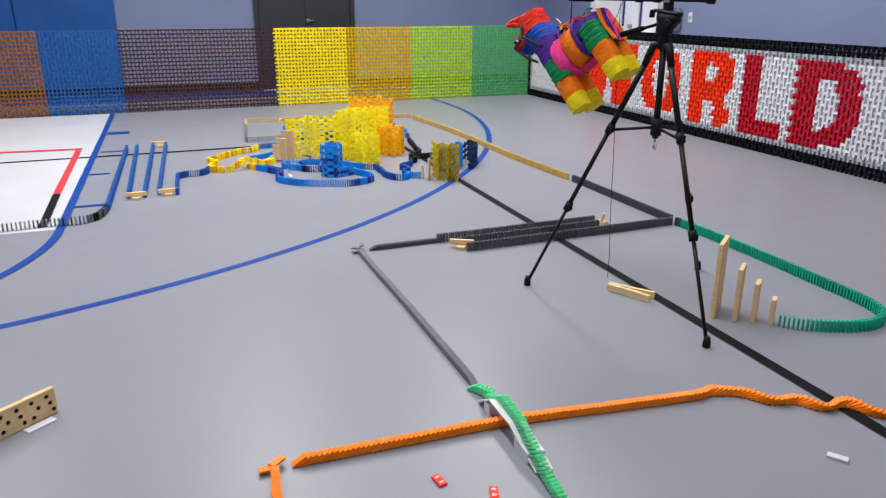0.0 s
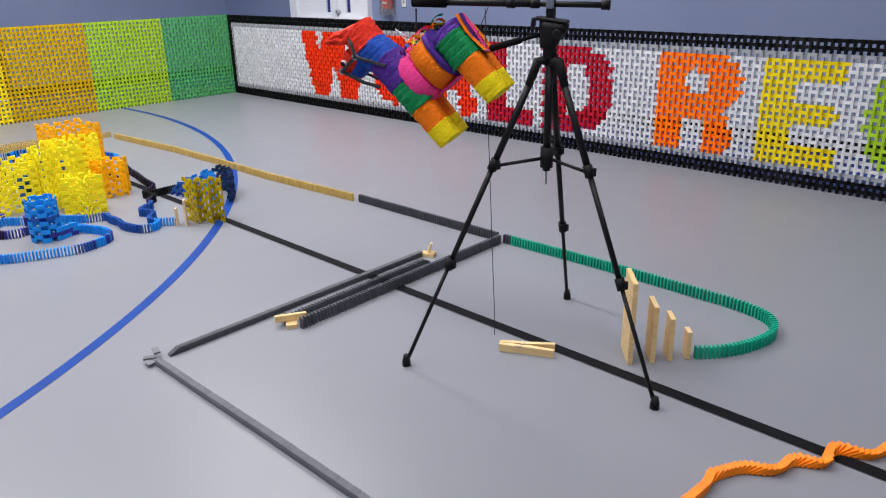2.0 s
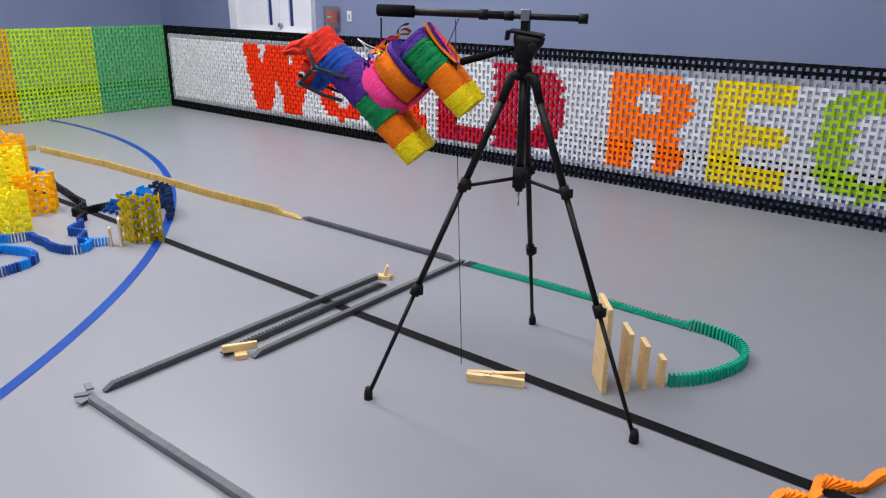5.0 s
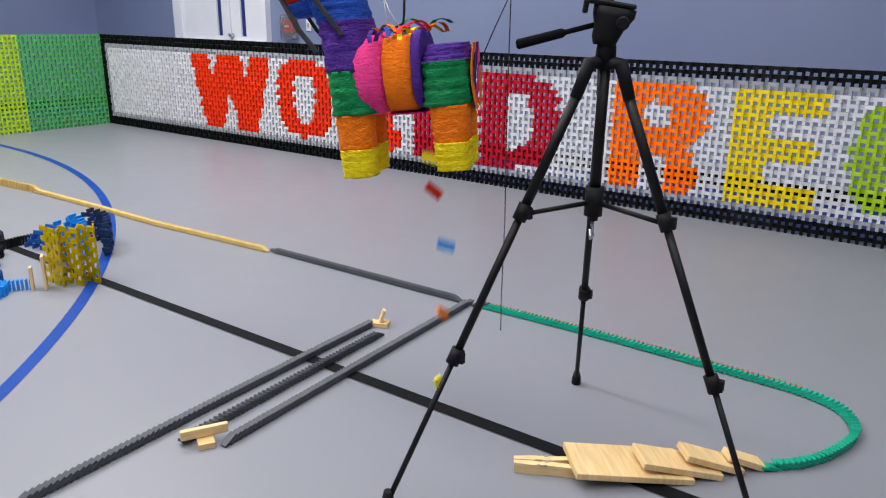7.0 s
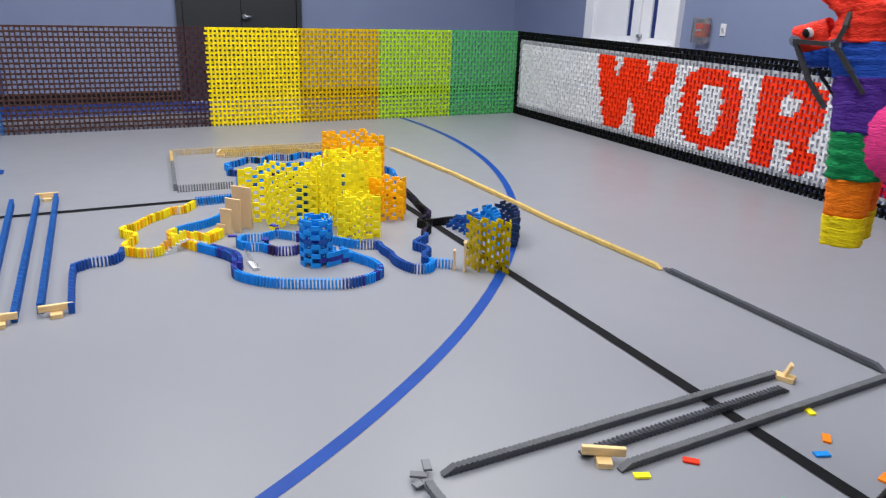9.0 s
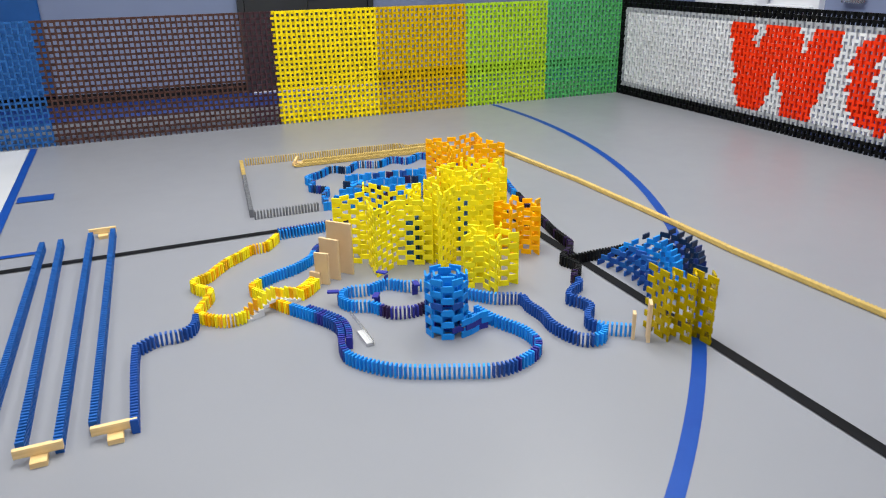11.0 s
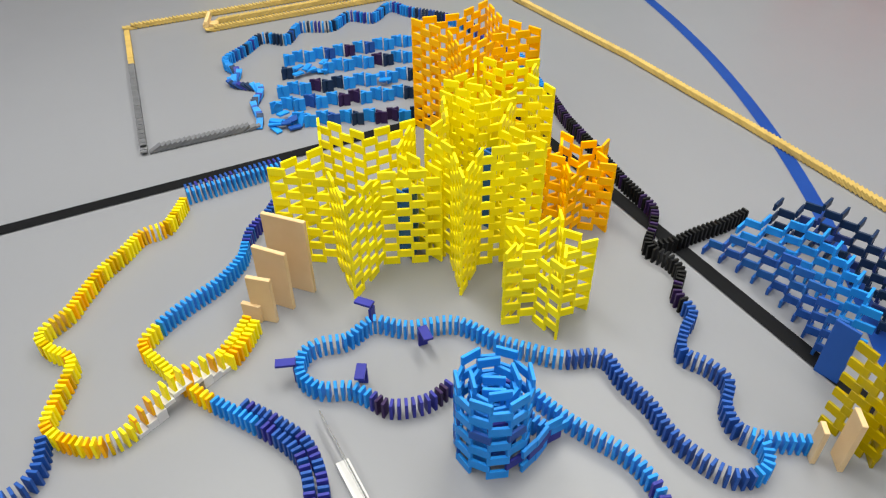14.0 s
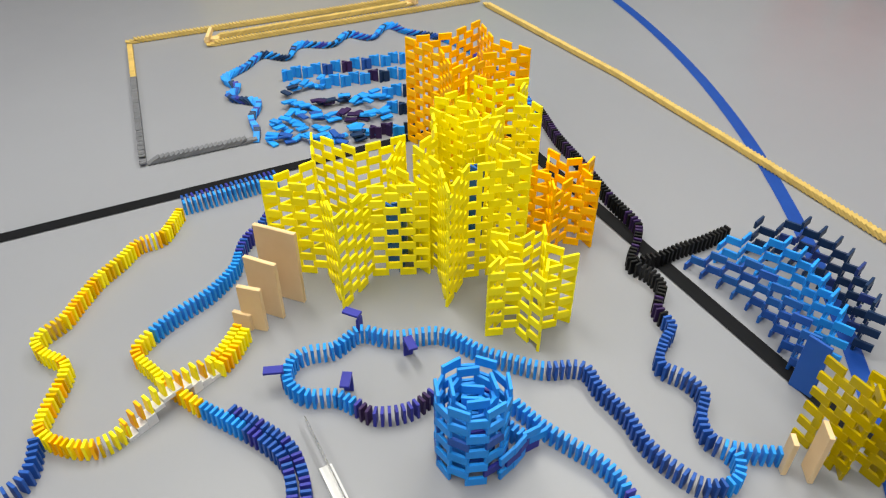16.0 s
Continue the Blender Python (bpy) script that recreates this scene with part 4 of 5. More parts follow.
def build_tripod():
    t = thing("tripod", "black aluminium camera tripod with three spread legs", "tripod")
    top = Vector((0.822, 2.898, 1.078))
    for fx, fy in ((0.425, 3.211), (0.772, 2.401), (1.296, 3.107)):
        foot = Vector((fx, fy, 0.014))
        d = (foot - top)
        out = Vector((d.x, d.y, 0)).normalized()
        a = top + out * 0.045 + Vector((0, 0, -0.03))
        d = foot - a
        leg = bmesh.new()
        tube(leg, [a, a + d * 0.31], 0.0118, 12)
        leg = part("leg", leg, METALBLK, t)
        for u0, u1, r in ((0.29, 0.65, 0.0098), (0.63, 1.0, 0.0072)):
            bm = bmesh.new()
            tube(bm, [a + d * u0, a + d * u1], r, 10)
            part("leg_section", bm, METALBLK, leg)
        for u in (0.30, 0.636):
            bm = bmesh.new()
            tube(bm, [a + d * (u - 0.018), a + d * (u + 0.018)], 0.0165, 10)
            box(bm, -0.007, 0.007, -0.024, 0.0, -0.013, 0.013, Matrix.Translation(a + d * u))
            part("leg_lock", bm, BLACKPAINT, leg)
        bm = bmesh.new()
        tube(bm, [foot + Vector((0, 0, 0.03)), foot + Vector((0, 0, 0.008)), foot + Vector((0, 0, -0.013))], [0.01, 0.015, 0.0155], 12)
        part("rubber_foot", bm, BLACKPAINT, leg)
        bm = bmesh.new()
        m = a + d * 0.305
        tube(bm, [m, Vector((top.x, top.y, m.z + 0.02))], 0.006, 8)
        part("brace", bm, METALBLK, t)
        bm = bmesh.new()
        tube(bm, [top + Vector((0, 0, -0.005)), top + out * 0.04 + Vector((0, 0, -0.005)), a + d * 0.05], [0.019, 0.016, 0.0135], 12)
        part("shoulder", bm, BLACKPAINT, t)
    bm = bmesh.new()
    tube(bm, [top + Vector((0, 0, 0.03)), top + Vector((0, 0, -0.37))], 0.013, 12)
    part("centre_column", bm, METALBLK, t)
    bm = bmesh.new()
    tube(bm, [(top.x, top.y, 0.79), (top.x, top.y, 0.72)], 0.022, 12)
    part("brace_hub", bm, BLACKPAINT, t)
    bm = bmesh.new()
    tube(bm, [(top.x, top.y, 0.72), (top.x, top.y, 0.695), (top.x - 0.014, top.y - 0.01, 0.675), (top.x + 0.004, top.y + 0.003, 0.66), (top.x + 0.014, top.y + 0.01, 0.68)], 0.004, 8)
    part("hook", bm, STEEL, t)
    bm = bmesh.new()
    tube(bm, [top + Vector((0, 0, 0.0)), top + Vector((0, 0, 0.03)), top + Vector((0, 0, 0.05))], [0.024, 0.022, 0.018], 14)
    tilt = Matrix.Translation(top + Vector((0, 0, 0.085))) @ pose(0, 0, 0, 0, -8, 113.6)
    loft(bm, [(0.0, 0, -0.052, 0.024, 0.024), (0.0, 0, -0.035, 0.03, 0.028), (-0.004, 0, -0.012, 0.034, 0.03), (-0.008, 0, 0.012, 0.046, 0.031), (-0.008, 0, 0.03, 0.047, 0.03)], 20, 3.5)
    for v in bm.verts:
        if v.co.z < 0.5:
            v.co = tilt @ v.co
    head = part("pan_head", bm, BLACKPAINT, t)
    part("quick_plate", bevelled(0.104, 0.056, 0.012, 0.004, tilt @ pose(0.0, 0, 0.0305)), METALBLK, head)
    part("plate_lever", bevelled(0.012, 0.03, 0.03, 0.003, tilt @ pose(0.055, 0.02, 0.008)), METALBLK, head)
    bm = bmesh.new()
    tube(bm, [tilt @ Vector((-0.03, y, 0.0)) for y in (0.028, 0.045, 0.048)], [0.006, 0.015, 0.012], 12)
    part("tilt_knob", bm, BLACKPAINT, head)
    bm = bmesh.new()
    F = Vector((-0.401, 0.916, 0)).normalized()
    a = top + Vector((0, 0, 0.085))
    tube(bm, [a, a + F * 0.092 + Vector((0, 0, -0.025)), a + F * 0.1 + Vector((0, 0, -0.027)), a + F * 0.198 + Vector((0, 0, -0.054)), a + F * 0.202 + Vector((0, 0, -0.055))], [0.006, 0.006, 0.0105, 0.0115, 0.007], 12)
    part("pan_handle", bm, FOAM, t)
    # pole laid across the head, held by a steel clamp
    p = thing("pole", "black telescopic pole with a foam grip, clamped across the tripod", "pole")
    c = Vector((0.7775, 3.038, 1.2495))
    L, R = c + F * 0.332 + Vector((0, 0, 0.009)), c - F * 0.327 - Vector((0, 0, 0.007))
    for name, u0, u1, r, mat in (("grip", 0.0, 0.18, 0.019, FOAM), ("tube", 0.17, 0.62, 0.012, METALBLK), ("tube", 0.6, 1.0, 0.0095, METALBLK), ("collar", 0.50, 0.54, 0.016, BLACKPAINT), ("collar", 0.62, 0.66, 0.015, BLACKPAINT), ("end_cap", 0.96, 1.0, 0.015, BLACKPAINT)):
        bm = bmesh.new()
        tube(bm, [L.lerp(R, u0), L.lerp(R, u1)], r, 14)
        part(name, bm, mat, p)
    k = thing("clamp", "steel screw clamp between pole and tripod head", "clamp")
    bm = bmesh.new()
    q = c - F * 0.142
    at = Matrix.Translation(q) @ pose(0, 0, 0, 0, 0, 113.6)
    box(bm, -0.012, 0.012, -0.018, 0.018, -0.055, -0.013, at)
    tube(bm, [q - F * 0.012, q + F * 0.012], 0.0165, 14)
    body = part("bracket", bm, BLACKPAINT, k, "black plastic bracket")
    part("plate", bevelled(0.026, 0.004, 0.034, 0.0015, at @ pose(0, 0.019, -0.016)), STEEL, body, "steel plate with a hole")


# ---------------------------------------------------------------- the hanging paper donkey
def crepe(name, hexa):
    """Crepe paper: crinkles running across, a little sheen."""
    c = colour(hexa)
    m, nt, b = nodes_of(name)
    tc = nt.nodes.new("ShaderNodeTexCoord")
    mp = nt.nodes.new("ShaderNodeMapping")
    mp.inputs["Scale"].default_value = (48, 48, 130)
    nt.links.new(tc.outputs["Object"], mp.inputs[0])
    n = nt.nodes.new("ShaderNodeTexNoise")
    n.inputs["Scale"].default_value, n.inputs["Detail"].default_value, n.inputs["Distortion"].default_value = 1.0, 6, 1.2
    nt.links.new(mp.outputs[0], n.inputs["Vector"])
    ramp = nt.nodes.new("ShaderNodeValToRGB")
    ramp.color_ramp.elements[0].color = tuple(v * 0.86 for v in c[:3]) + (1,)
    ramp.color_ramp.elements[1].color = tuple(min(1, v * 1.15 + 0.01) for v in c[:3]) + (1,)
    ramp.color_ramp.elements[0].position, ramp.color_ramp.elements[1].position = 0.32, 0.62
    nt.links.new(n.outputs["Fac"], ramp.inputs[0])
    nt.links.new(ramp.outputs[0], b.inputs["Base Color"])
    b.inputs["Roughness"].default_value = 0.62
    b.inputs["Specular IOR Level"].default_value = 0.12
    bp = nt.nodes.new("ShaderNodeBump")
    bp.inputs["Strength"].default_value, bp.inputs["Distance"].default_value = 0.9, 0.006
    nt.links.new(n.outputs["Fac"], bp.inputs["Height"])
    nt.links.new(bp.outputs[0], b.inputs["Normal"])
    return m


C = {k: crepe("crepe_" + k, v) for k, v in dict(red="e0301c", blue="1c48a6", purple="4a2585", green="10854a", orange="ff7a04", yellow="fbd808", pink="ef3f8d", magenta="d9257a").items()}


def loft(bm, rings, n=28, sq=3.2, mat=0, ruffle=0.0, seed=1):
    """Rounded block through rings (x, y, z, half length, half width), crossing upwards."""
    out = []
    for i, (x, y, z, a, b) in enumerate(rings):
        ring = []
        for k in range(n):
            t = 2 * math.pi * k / n
            cx, cy = math.cos(t), math.sin(t)
            r = (abs(cx) ** sq + abs(cy) ** sq) ** (-1 / sq)
            j = 1 + ruffle * noise.noise(Vector((k * 0.9, i * 1.7, seed * 5.3)))
            ring.append(bm.verts.new((x + a * r * cx * j, y + b * r * cy * j, z + ruffle * 0.05 * noise.noise(Vector((k * 1.3, i * 0.7, seed))))))
        out.append(ring)
    for p, q in zip(out, out[1:]):
        for k in range(n):
            f = bm.faces.new((p[k], p[(k + 1) % n], q[(k + 1) % n], q[k]))
            f.smooth, f.material_index = True, mat
    for ring in (out[0][::-1], out[-1]):
        bm.faces.new(ring).material_index = mat


def band_block(x, z0, z1, a0, a1, b0, b1, y=0.0, dx=0.0, steps=12, seed=1):
    """One paper-covered stretch of leg, neck or body, with fringed layers."""
    bm = bmesh.new()
    rings = []
    for i in range(steps + 1):
        u = i / steps
        flare = 1.045 - 0.02 * (i % 3)
        rings.append((x + dx * u, y, z0 + (z1 - z0) * u, (a0 + (a1 - a0) * u) * flare, (b0 + (b1 - b0) * u) * flare))
    loft(bm, rings, ruffle=0.075, seed=seed)
    return bm


PIVOT = Vector((0.622, 3.388, 1.126))
HEAD = 113.6


def build_donkey():
    d = thing("pinata", "paper donkey pinata in bands of bright crepe paper", "pinata")
    d.scale = (0.88, 0.88, 0.88)
    for s, y in ((1, 0.052), (2, -0.052)):
        f = part("front_leg", band_block(0.093, -0.335, -0.24, 0.047, 0.05, 0.045, 0.048, y, seed=s), C["orange"], d)
        part("hoof", band_block(0.093, -0.412, -0.334, 0.045, 0.049, 0.043, 0.047, y, seed=s + 3), C["yellow"], f, "yellow crepe foot")
        f = part("hind_leg", band_block(-0.172, -0.33, -0.232, 0.047, 0.052, 0.045, 0.048, y, seed=s + 6), C["orange"], d)
        part("hoof", band_block(-0.172, -0.405, -0.329, 0.045, 0.049, 0.043, 0.047, y, seed=s + 8), C["yellow"], f, "yellow crepe foot")
    part("chest", band_block(0.09, -0.241, -0.125, 0.064, 0.068, 0.1, 0.1, seed=9), C["green"], d, "green crepe chest")
    part("haunch", band_block(-0.165, -0.233, -0.12, 0.066, 0.068, 0.1, 0.1, seed=11), C["green"], d, "green crepe haunch")
    part("rump", band_block(-0.165, -0.121, -0.078, 0.069, 0.05, 0.1, 0.07, dx=-0.008, seed=12), C["purple"], d, "purple crepe rump")
    neck = part("neck", band_block(0.09, -0.126, 0.005, 0.069, 0.066, 0.1, 0.085, dx=-0.005, seed=13), C["purple"], d, "purple crepe neck")
    part("neck_band", band_block(0.086, -0.001, 0.085, 0.066, 0.07, 0.085, 0.075, dx=0.008, seed=14), C["blue"], neck, "blue crepe band")
    head = part("head", band_block(0.095, 0.084, 0.172, 0.07, 0.058, 0.075, 0.06, dx=-0.03, seed=15), C["red"], d, "red crepe head")
    bm = band_block(0, 0.0, 0.085, 0.045, 0.035, 0.045, 0.036, seed=16)
    bm.transform(pose(0.155, 0, 0.095, 0, 98, 0))
    part("muzzle", bm, C["red"], head)
    bm = band_block(0, 0.0, 0.07, 0.03, 0.022, 0.046, 0.036, seed=17)
    bm.transform(pose(0.15, 0, 0.052, 0, 98, 0))
    part("jaw", bm, C["blue"], head, "blue crepe jaw")
    for s in (-1, 1):
        bm = bmesh.new()
        loft(bm, [(0.07, s * 0.022, 0.13, 0.055, 0.034), (0.09, s * 0.026, 0.16, 0.058, 0.034), (0.105, s * 0.03, 0.172, 0.055, 0.03), (0.125, s * 0.034, 0.188, 0.048, 0.026), (0.142, s * 0.036, 0.198, 0.038, 0.02), (0.163, s * 0.038, 0.21, 0.03, 0.016), (0.182, s * 0.04, 0.213, 0.012, 0.008)], 20, ruffle=0.5, seed=20 + s)
        part("ear", bm, C["red"], head)
        bm = bmesh.new()
        bmesh.ops.create_uvsphere(bm, u_segments=16, v_segments=10, radius=0.0105, matrix=pose(0.20, s * 0.045, 0.105) @ Matrix.Diagonal((1, 0.5, 1.2, 1)))
        e = part("eye", bm, P["white"], head, "white eye with a black pupil")
        bm = bmesh.new()
        bmesh.ops.create_uvsphere(bm, u_segments=12, v_segments=8, radius=0.009, matrix=pose(0.206, s * 0.051, 0.104) @ Matrix.Diagonal((1, 0.6, 1.2, 1)))
        part("pupil", bm, BLACKPAINT, e)
        for x, z in ((0.132, 0.078), (0.232, 0.085)):
            bm = bmesh.new()
            bmesh.ops.create_cone(bm, cap_ends=True, segments=16, radius1=0.014, radius2=0.012, depth=0.006, matrix=pose(x, s * (0.085 if x < 0.2 else 0.05), z, 90))
            part("bridle_button", bm, STEEL, head, "round silver button")
    for s in (-1, 1):
        for pts in ([(0.132, s * 0.082, 0.078), (0.232, s * 0.047, 0.085)], [(0.132, s * 0.082, 0.078), (0.11, s * 0.076, 0.12), (0.10, s * 0.045, 0.16)], [(0.132, s * 0.082, 0.078), (0.10, s * 0.092, 0.02), (0.075, s * 0.09, -0.03)], [(0.232, s * 0.047, 0.085), (0.20, s * 0.06, -0.01), (0.165, s * 0.07, -0.07)]):
            bm = bmesh.new()
            for a, b in zip(pts, pts[1:]):
                a, b = Vector(a), Vector(b)
                q = (b - a).to_track_quat("Z", "Y").to_matrix().to_4x4()
                box(bm, -0.0055, 0.0055, -0.0055, 0.0055, 0, (b - a).length + 0.003, Matrix.Translation(a + Vector((0, s * 0.004, 0))) @ q @ pose(0, 0, 0, 0, 0, 90))
            part("bridle_strap", bm, BRIDLE, head, "dark grey bridle strap")
    # barrel of the body: pink band and orange saddle cloth
    bm = bmesh.new()
    loft(bm, [(0, 0, 0.018, 0.085, 0.085), (0, 0, 0.03, 0.1, 0.1), (0, 0, 0.06, 0.106, 0.106), (0, 0, 0.085, 0.106, 0.106), (0, 0, 0.097, 0.1, 0.1)], 32, 2.6, ruffle=0.06, seed=31)
    bm.transform(pose(-0.025, 0, -0.145, 0, 90, 0))
    part("girth", bm, C["pink"], d, "pink crepe girth")
    bm = bmesh.new()
    loft(bm, [(0, 0, -0.06, 0.09, 0.09), (0, 0, -0.05, 0.1, 0.1), (0, 0, 0.02, 0.1, 0.1)], 32, 2.6, ruffle=0.06, seed=32)
    bm.transform(pose(-0.03, 0, -0.145, 0, 90, 0))
    part("barrel", bm, C["orange"], d, "orange crepe barrel")
    bm = bmesh.new()
    loft(bm, [(0, 0, -0.012, 0.104, 0.104), (0, 0, 0.012, 0.104, 0.104)], 32, 2.6, ruffle=0.05, seed=33)
    bm.transform(pose(-0.1, 0, -0.14, 0, 90, 0))
    part("rear_girth", bm, C["purple"], d, "purple crepe girth")
    rnd = random.Random(4)
    for i in range(22):
        c = ("yellow", "orange", "purple", "pink", "blue", "red", "green")[i % 7]
        x, y = rnd.uniform(-0.12, 0.03), rnd.uniform(-0.05, 0.06)
        pts = [Vector((x, y, -0.045 + rnd.uniform(0, 0.01)))]
        dirn = Vector((rnd.uniform(-1, 1), rnd.uniform(-0.3, 1), rnd.uniform(0.2, 1))).normalized()
        for k in range(5):
            pts.append(pts[-1] + dirn * 0.016)
            dirn = (dirn + Vector((rnd.uniform(-0.4, 0.4), rnd.uniform(-0.4, 0.4), -0.45))).normalized()
        bm = bmesh.new()
        prev = None
        for p in pts:
            cur = [bm.verts.new(p + Vector(o)) for o in ((0.006, 0, 0), (-0.006, 0, 0.0), (-0.006, 0.0012, 0.001), (0.006, 0.0012, 0.001))]
            if prev:
                for k in range(4):
                    bm.faces.new((prev[k], prev[(k + 1) % 4], cur[(k + 1) % 4], cur[k]))
            prev = cur
        part("ribbon", bm, C[c], d)
    for i, c in enumerate(("orange", "pink", "purple", "orange")):
        bm = bmesh.new()
        x0 = -0.235 - 0.004 * i
        prev = None
        for k in range(8):
            u = k / 7
            p = Vector((x0 - 0.01 * math.sin(3 * u + i), 0.03 * (i - 1.5) + 0.006 * math.sin(5 * u), -0.08 - 0.17 * u))
            cur = [bm.verts.new(p + Vector(o)) for o in ((0, 0.018, 0), (0, -0.018, 0), (0.002, -0.018, 0), (0.002, 0.018, 0))]
            if prev:
                for q in range(4):
                    bm.faces.new((prev[q], prev[(q + 1) % 4], cur[(q + 1) % 4], cur[q]))
            prev = cur
        part("tail_ribbon", bm, C[c], d)
    bm = bmesh.new()
    vs = [(-0.09, 0.06, -0.25), (-0.09, -0.06, -0.25), (-0.0, 0.06, -0.25), (-0.0, -0.06, -0.25)]
    box(bm, -0.1, 0.0, -0.05, 0.05, -0.252, -0.248)
    part("belly_flap", bm, C["magenta"], d, "torn pink belly flap")
    bm = bmesh.new()
    tube(bm, [(0.0, 0.0, -0.05), (-0.01, 0, 0.0), (-0.005, 0, 0.06)], 0.0018, 6)
    tube(bm, [(-0.06, 0.02, -0.05), (-0.02, 0.01, 0.02), (-0.005, 0, 0.06)], 0.0018, 6)
    part("hanger", bm, P["white"], d, "white hanging cord")
    lean_on = Matrix(((1, 0, 0.17, 0.02), (0, 1, 0, 0), (0, 0, 1, 0), (0, 0, 0, 1)))
    for ob in [neck, head] + list(neck.children) + [c for p in head.children for c in [p] + list(p.children)]:
        ob.data.transform(lean_on)
    return d


def build_strings():
    s = thing("strap", "black strap hanging from the pole's grip", "strap")
    bm = bmesh.new()
    tube(bm, [(0.65, 3.335, 1.235), (0.65, 3.336, 1.17), (0.649, 3.338, 1.15), (0.64, 3.358, 1.138), (0.634, 3.37, 1.143)], 0.003, 6)
    part("cord", bm, STRING, s)
    bm = bmesh.new()
    tube(bm, [(0, 0, 0), (-0.003, 0.0, -0.3), (0.002, 0.002, -0.6), (-0.002, -0.002, -0.9), (0.004, 0.001, -1.09), (0.0, 0.0, -1.195)], 0.0014, 6)
    t = part("thread", bm, STRING)
    tagged(t, "thin black thread hanging from the pole down to the peg", "thread")
    bm = bmesh.new()
    tube(bm, [(0.752, 3.10, 1.238), (0.735, 3.14, 1.14), (0.722, 3.17, 1.06)], 0.0014, 6)
    u = part("pole_loop", bm, STRING)
    tagged(u, "black thread looped over the pole", "thread")
    return t


LOOSE = [((1.159, 3.746), "lemon"), ((1.067, 3.610), "neon"), ((0.976, 3.558), "sky"), ((0.578, 3.697), "red"), ((0.394, 3.702), "lemon"), ((1.044, 3.401), "neon"), ((0.508, 3.493), "neon"), ((0.670, 3.443), "teal"), ((0.671, 3.295), "sky"), ((0.967, 3.067), "teal"), ((0.681, 3.374), "lemon"), ((0.762, 3.259), "red"), ((0.806, 3.162), "red"), ((0.581, 3.273), "sky")]


def build_loose():
    """Dominoes in the belly: each one's place in the donkey, its time of falling out and where it comes to rest."""
    out = []
    rnd = random.Random(9)
    for i, ((x, y), c) in enumerate(LOOSE):
        bm = bmesh.new()
        box(bm, -DW / 2, DW / 2, -DL / 2, DL / 2, -DT / 2, DT / 2)
        bmesh.ops.bevel(bm, geom=bm.edges[:], offset=0.0007, segments=1, affect="EDGES")
        ob = part("loose_domino", bm, P[c])
        tagged(ob, {"lemon": "yellow", "neon": "orange", "sky": "blue", "red": "red", "teal": "teal"}[c] + " domino falling from the pinata to the floor", "domino", "loose dominoes")
        inside = pose(-0.1 + rnd.uniform(-0.02, 0.02), rnd.uniform(-0.03, 0.03), -0.12 + rnd.uniform(-0.02, 0.02), rnd.uniform(0, 60), rnd.uniform(0, 60), rnd.uniform(0, 90))
        end = pose(x, y, DT / 2 + 0.0005, 0, 0, rnd.uniform(0, 180))
        out.append((ob, 6.62 + 0.038 * i, inside, end, rnd.uniform(30, 80)))
    return out


PLANK_KEYS = []
build_room()
build_floor_lines()
build_walls()
build_lines()
build_castle()
build_small()
build_tripod()
donkey = build_donkey()
thread = build_strings()
loose = build_loose()


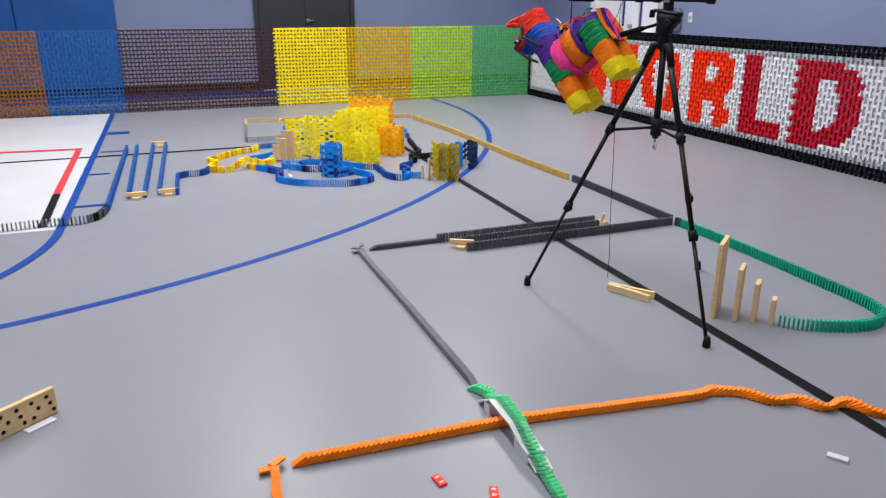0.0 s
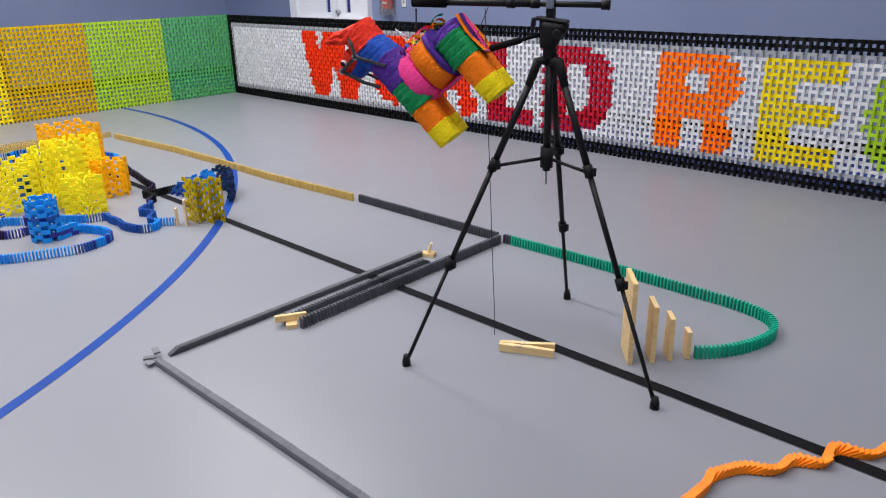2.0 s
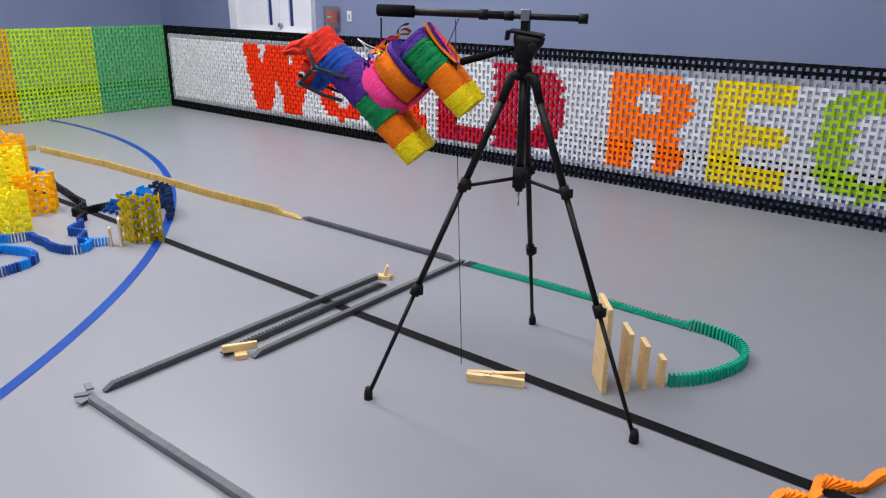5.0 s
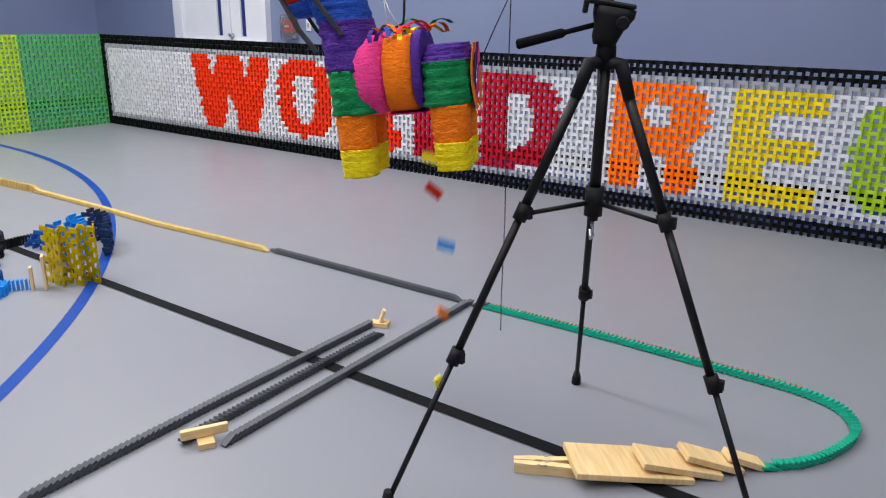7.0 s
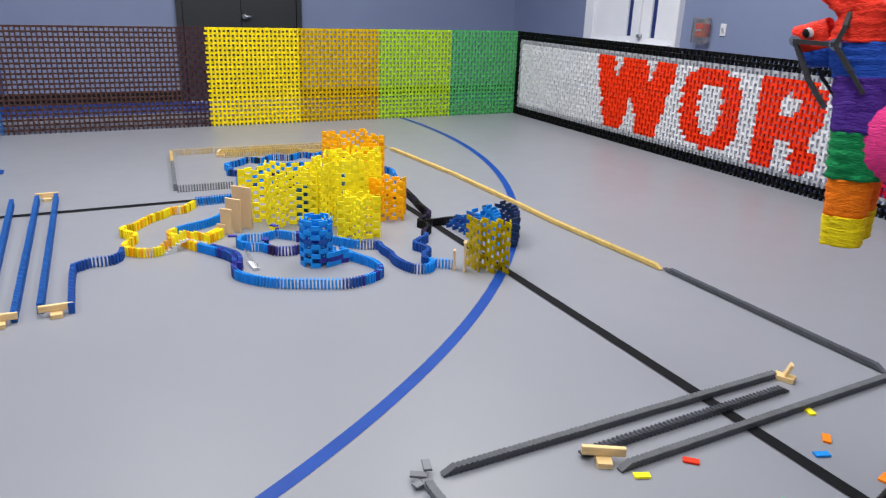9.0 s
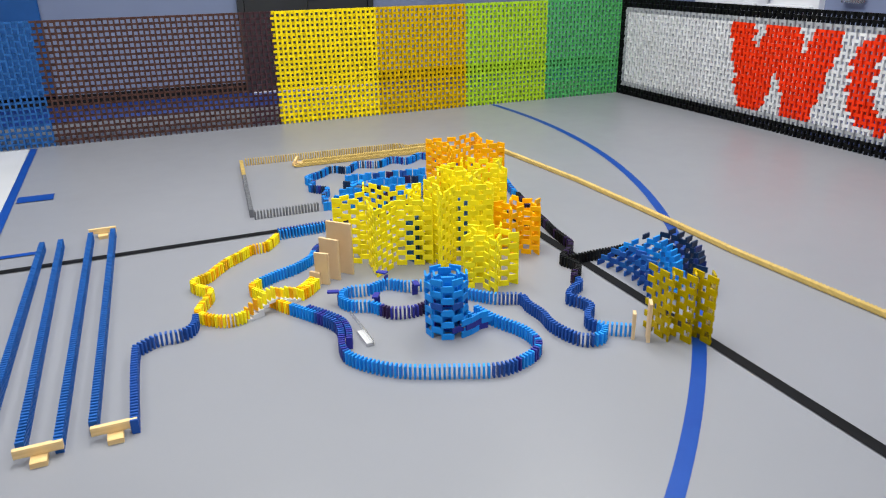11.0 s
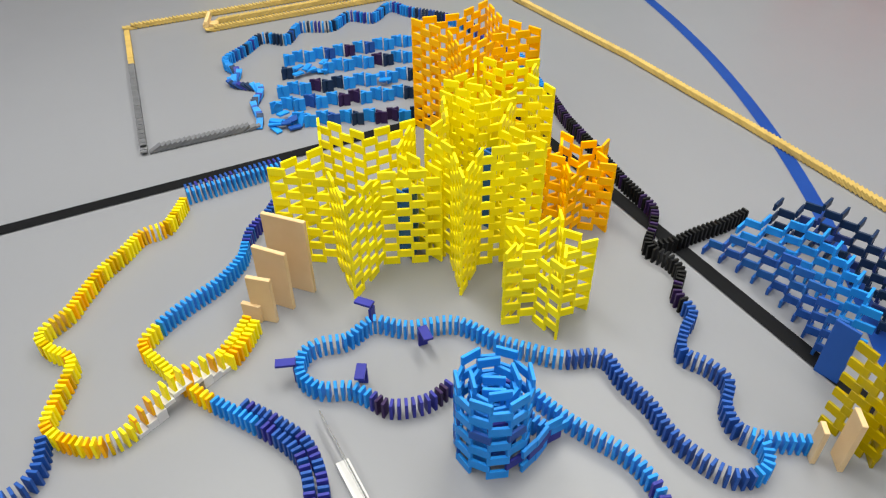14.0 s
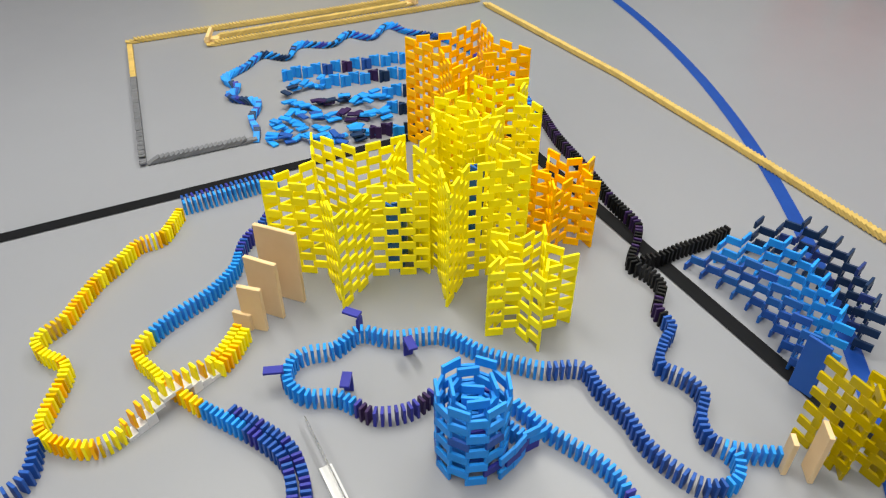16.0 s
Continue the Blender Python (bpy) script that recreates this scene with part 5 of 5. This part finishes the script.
def motions():
    for ob, when, up, down in KEYED:
        walk(ob, [(0, up), (when, up), (when + 0.16, down), (16, down)] if when > 0.05 else [(0, up), (0.16, down), (16, down)])
    for ob, when, up, down in PLANK_KEYS:
        walk(ob, [(0, up), (when, up), (when + 0.2, up.lerp(down, 0.45)), (when + 0.32, down), (16, down)])
    swing = [(0, 40), (1.5, 41.5), (3.5, 42.5), (6.45, 42.5), (6.6, 39), (6.7, 31), (6.8, 19), (6.9, 12), (7.0, 6), (7.1, 2), (7.25, 0), (7.4, 1), (7.55, 13), (7.7, 36), (7.85, 51), (8.0, 55), (8.15, 52), (8.3, 43), (8.4, 34), (8.5, 25), (8.6, 16), (8.7, 9), (8.8, 5), (9.0, 3), (9.4, 8), (9.9, 25), (10.4, 30), (10.9, 12), (11.4, 2), (12.2, 10), (13, 3), (14, 6), (16, 5)]
    drift = [(0, -0.015), (6.45, -0.012), (6.6, -0.022), (6.8, -0.028), (7.0, -0.01), (7.2, -0.026), (7.4, -0.05), (7.6, -0.048), (7.8, -0.017), (8.0, -0.03), (8.4, -0.032), (8.5, -0.036), (8.6, -0.045), (8.7, -0.05), (9.0, -0.045), (16, -0.05)]

    def along(t):
        return float(np.interp(t, [d[0] for d in drift], [d[1] for d in drift]))
    def donkey_at(t):
        a = float(np.interp(t, [d[0] for d in swing], [d[1] for d in swing]))
        return pose(PIVOT.x - 0.401 * along(t), PIVOT.y + 0.916 * along(t), PIVOT.z + float(np.interp(t, (0, 4, 6.4, 7.0, 7.4, 7.8, 8.5, 9.0, 16), (0, 0, 0.006, 0.034, 0.02, 0, 0, 0.03, 0.03))), 0, a, HEAD)
    walk(donkey, [(t, donkey_at(t)) for t, a in swing])
    rest = pose(0.748, 3.11, 1.235, -1.7, -0.8, 0)
    walk(thread, [(0, rest), (6.45, rest), (6.6, pose(0.748, 3.11, 1.33, -2, -2, 10)), (6.8, pose(0.748, 3.11, 1.5, 3, 2, 20)), (7.1, pose(0.748, 3.11, 1.6, -2, 0, 25)), (7.5, pose(0.748, 3.11, 1.55, 1, 1, 25)), (8.0, pose(0.748, 3.11, 1.45, 2, -2, 25)), (9, pose(0.748, 3.11, 1.5, 0, 1, 25)), (16, pose(0.748, 3.11, 1.5, 0, 0, 25))])
    for ob, when, inside, end, tumble in loose:
        held = [(t, donkey_at(t) @ inside) for t in [s[0] for s in swing] + [when] if t < when - 0.03 or t == when]
        start = held[-1][1]
        a, b = start.translation, end.translation
        turned = start.to_quaternion().to_matrix().to_4x4()
        mid = Matrix.Translation(Vector((a.x + 0.1 * (b.x - a.x), a.y + 0.1 * (b.y - a.y), a.z * 0.68))) @ (turned @ pose(0, 0, 0, tumble, 0, 0))
        flat = end.to_quaternion().to_matrix().to_4x4()
        land = Matrix.Translation((a.x + 0.3 * (b.x - a.x), a.y + 0.3 * (b.y - a.y), 0.03)) @ (flat @ pose(0, 0, 0, 50, 20, 0))
        hop = Matrix.Translation((a.x + 0.65 * (b.x - a.x), a.y + 0.65 * (b.y - a.y), 0.07)) @ (flat @ pose(0, 0, 0, 25, -10, 30))
        walk(ob, held + [(when + 0.26, mid), (when + 0.43, land), (when + 0.56, hop), (when + 0.72, end), (16, end)])


motions()
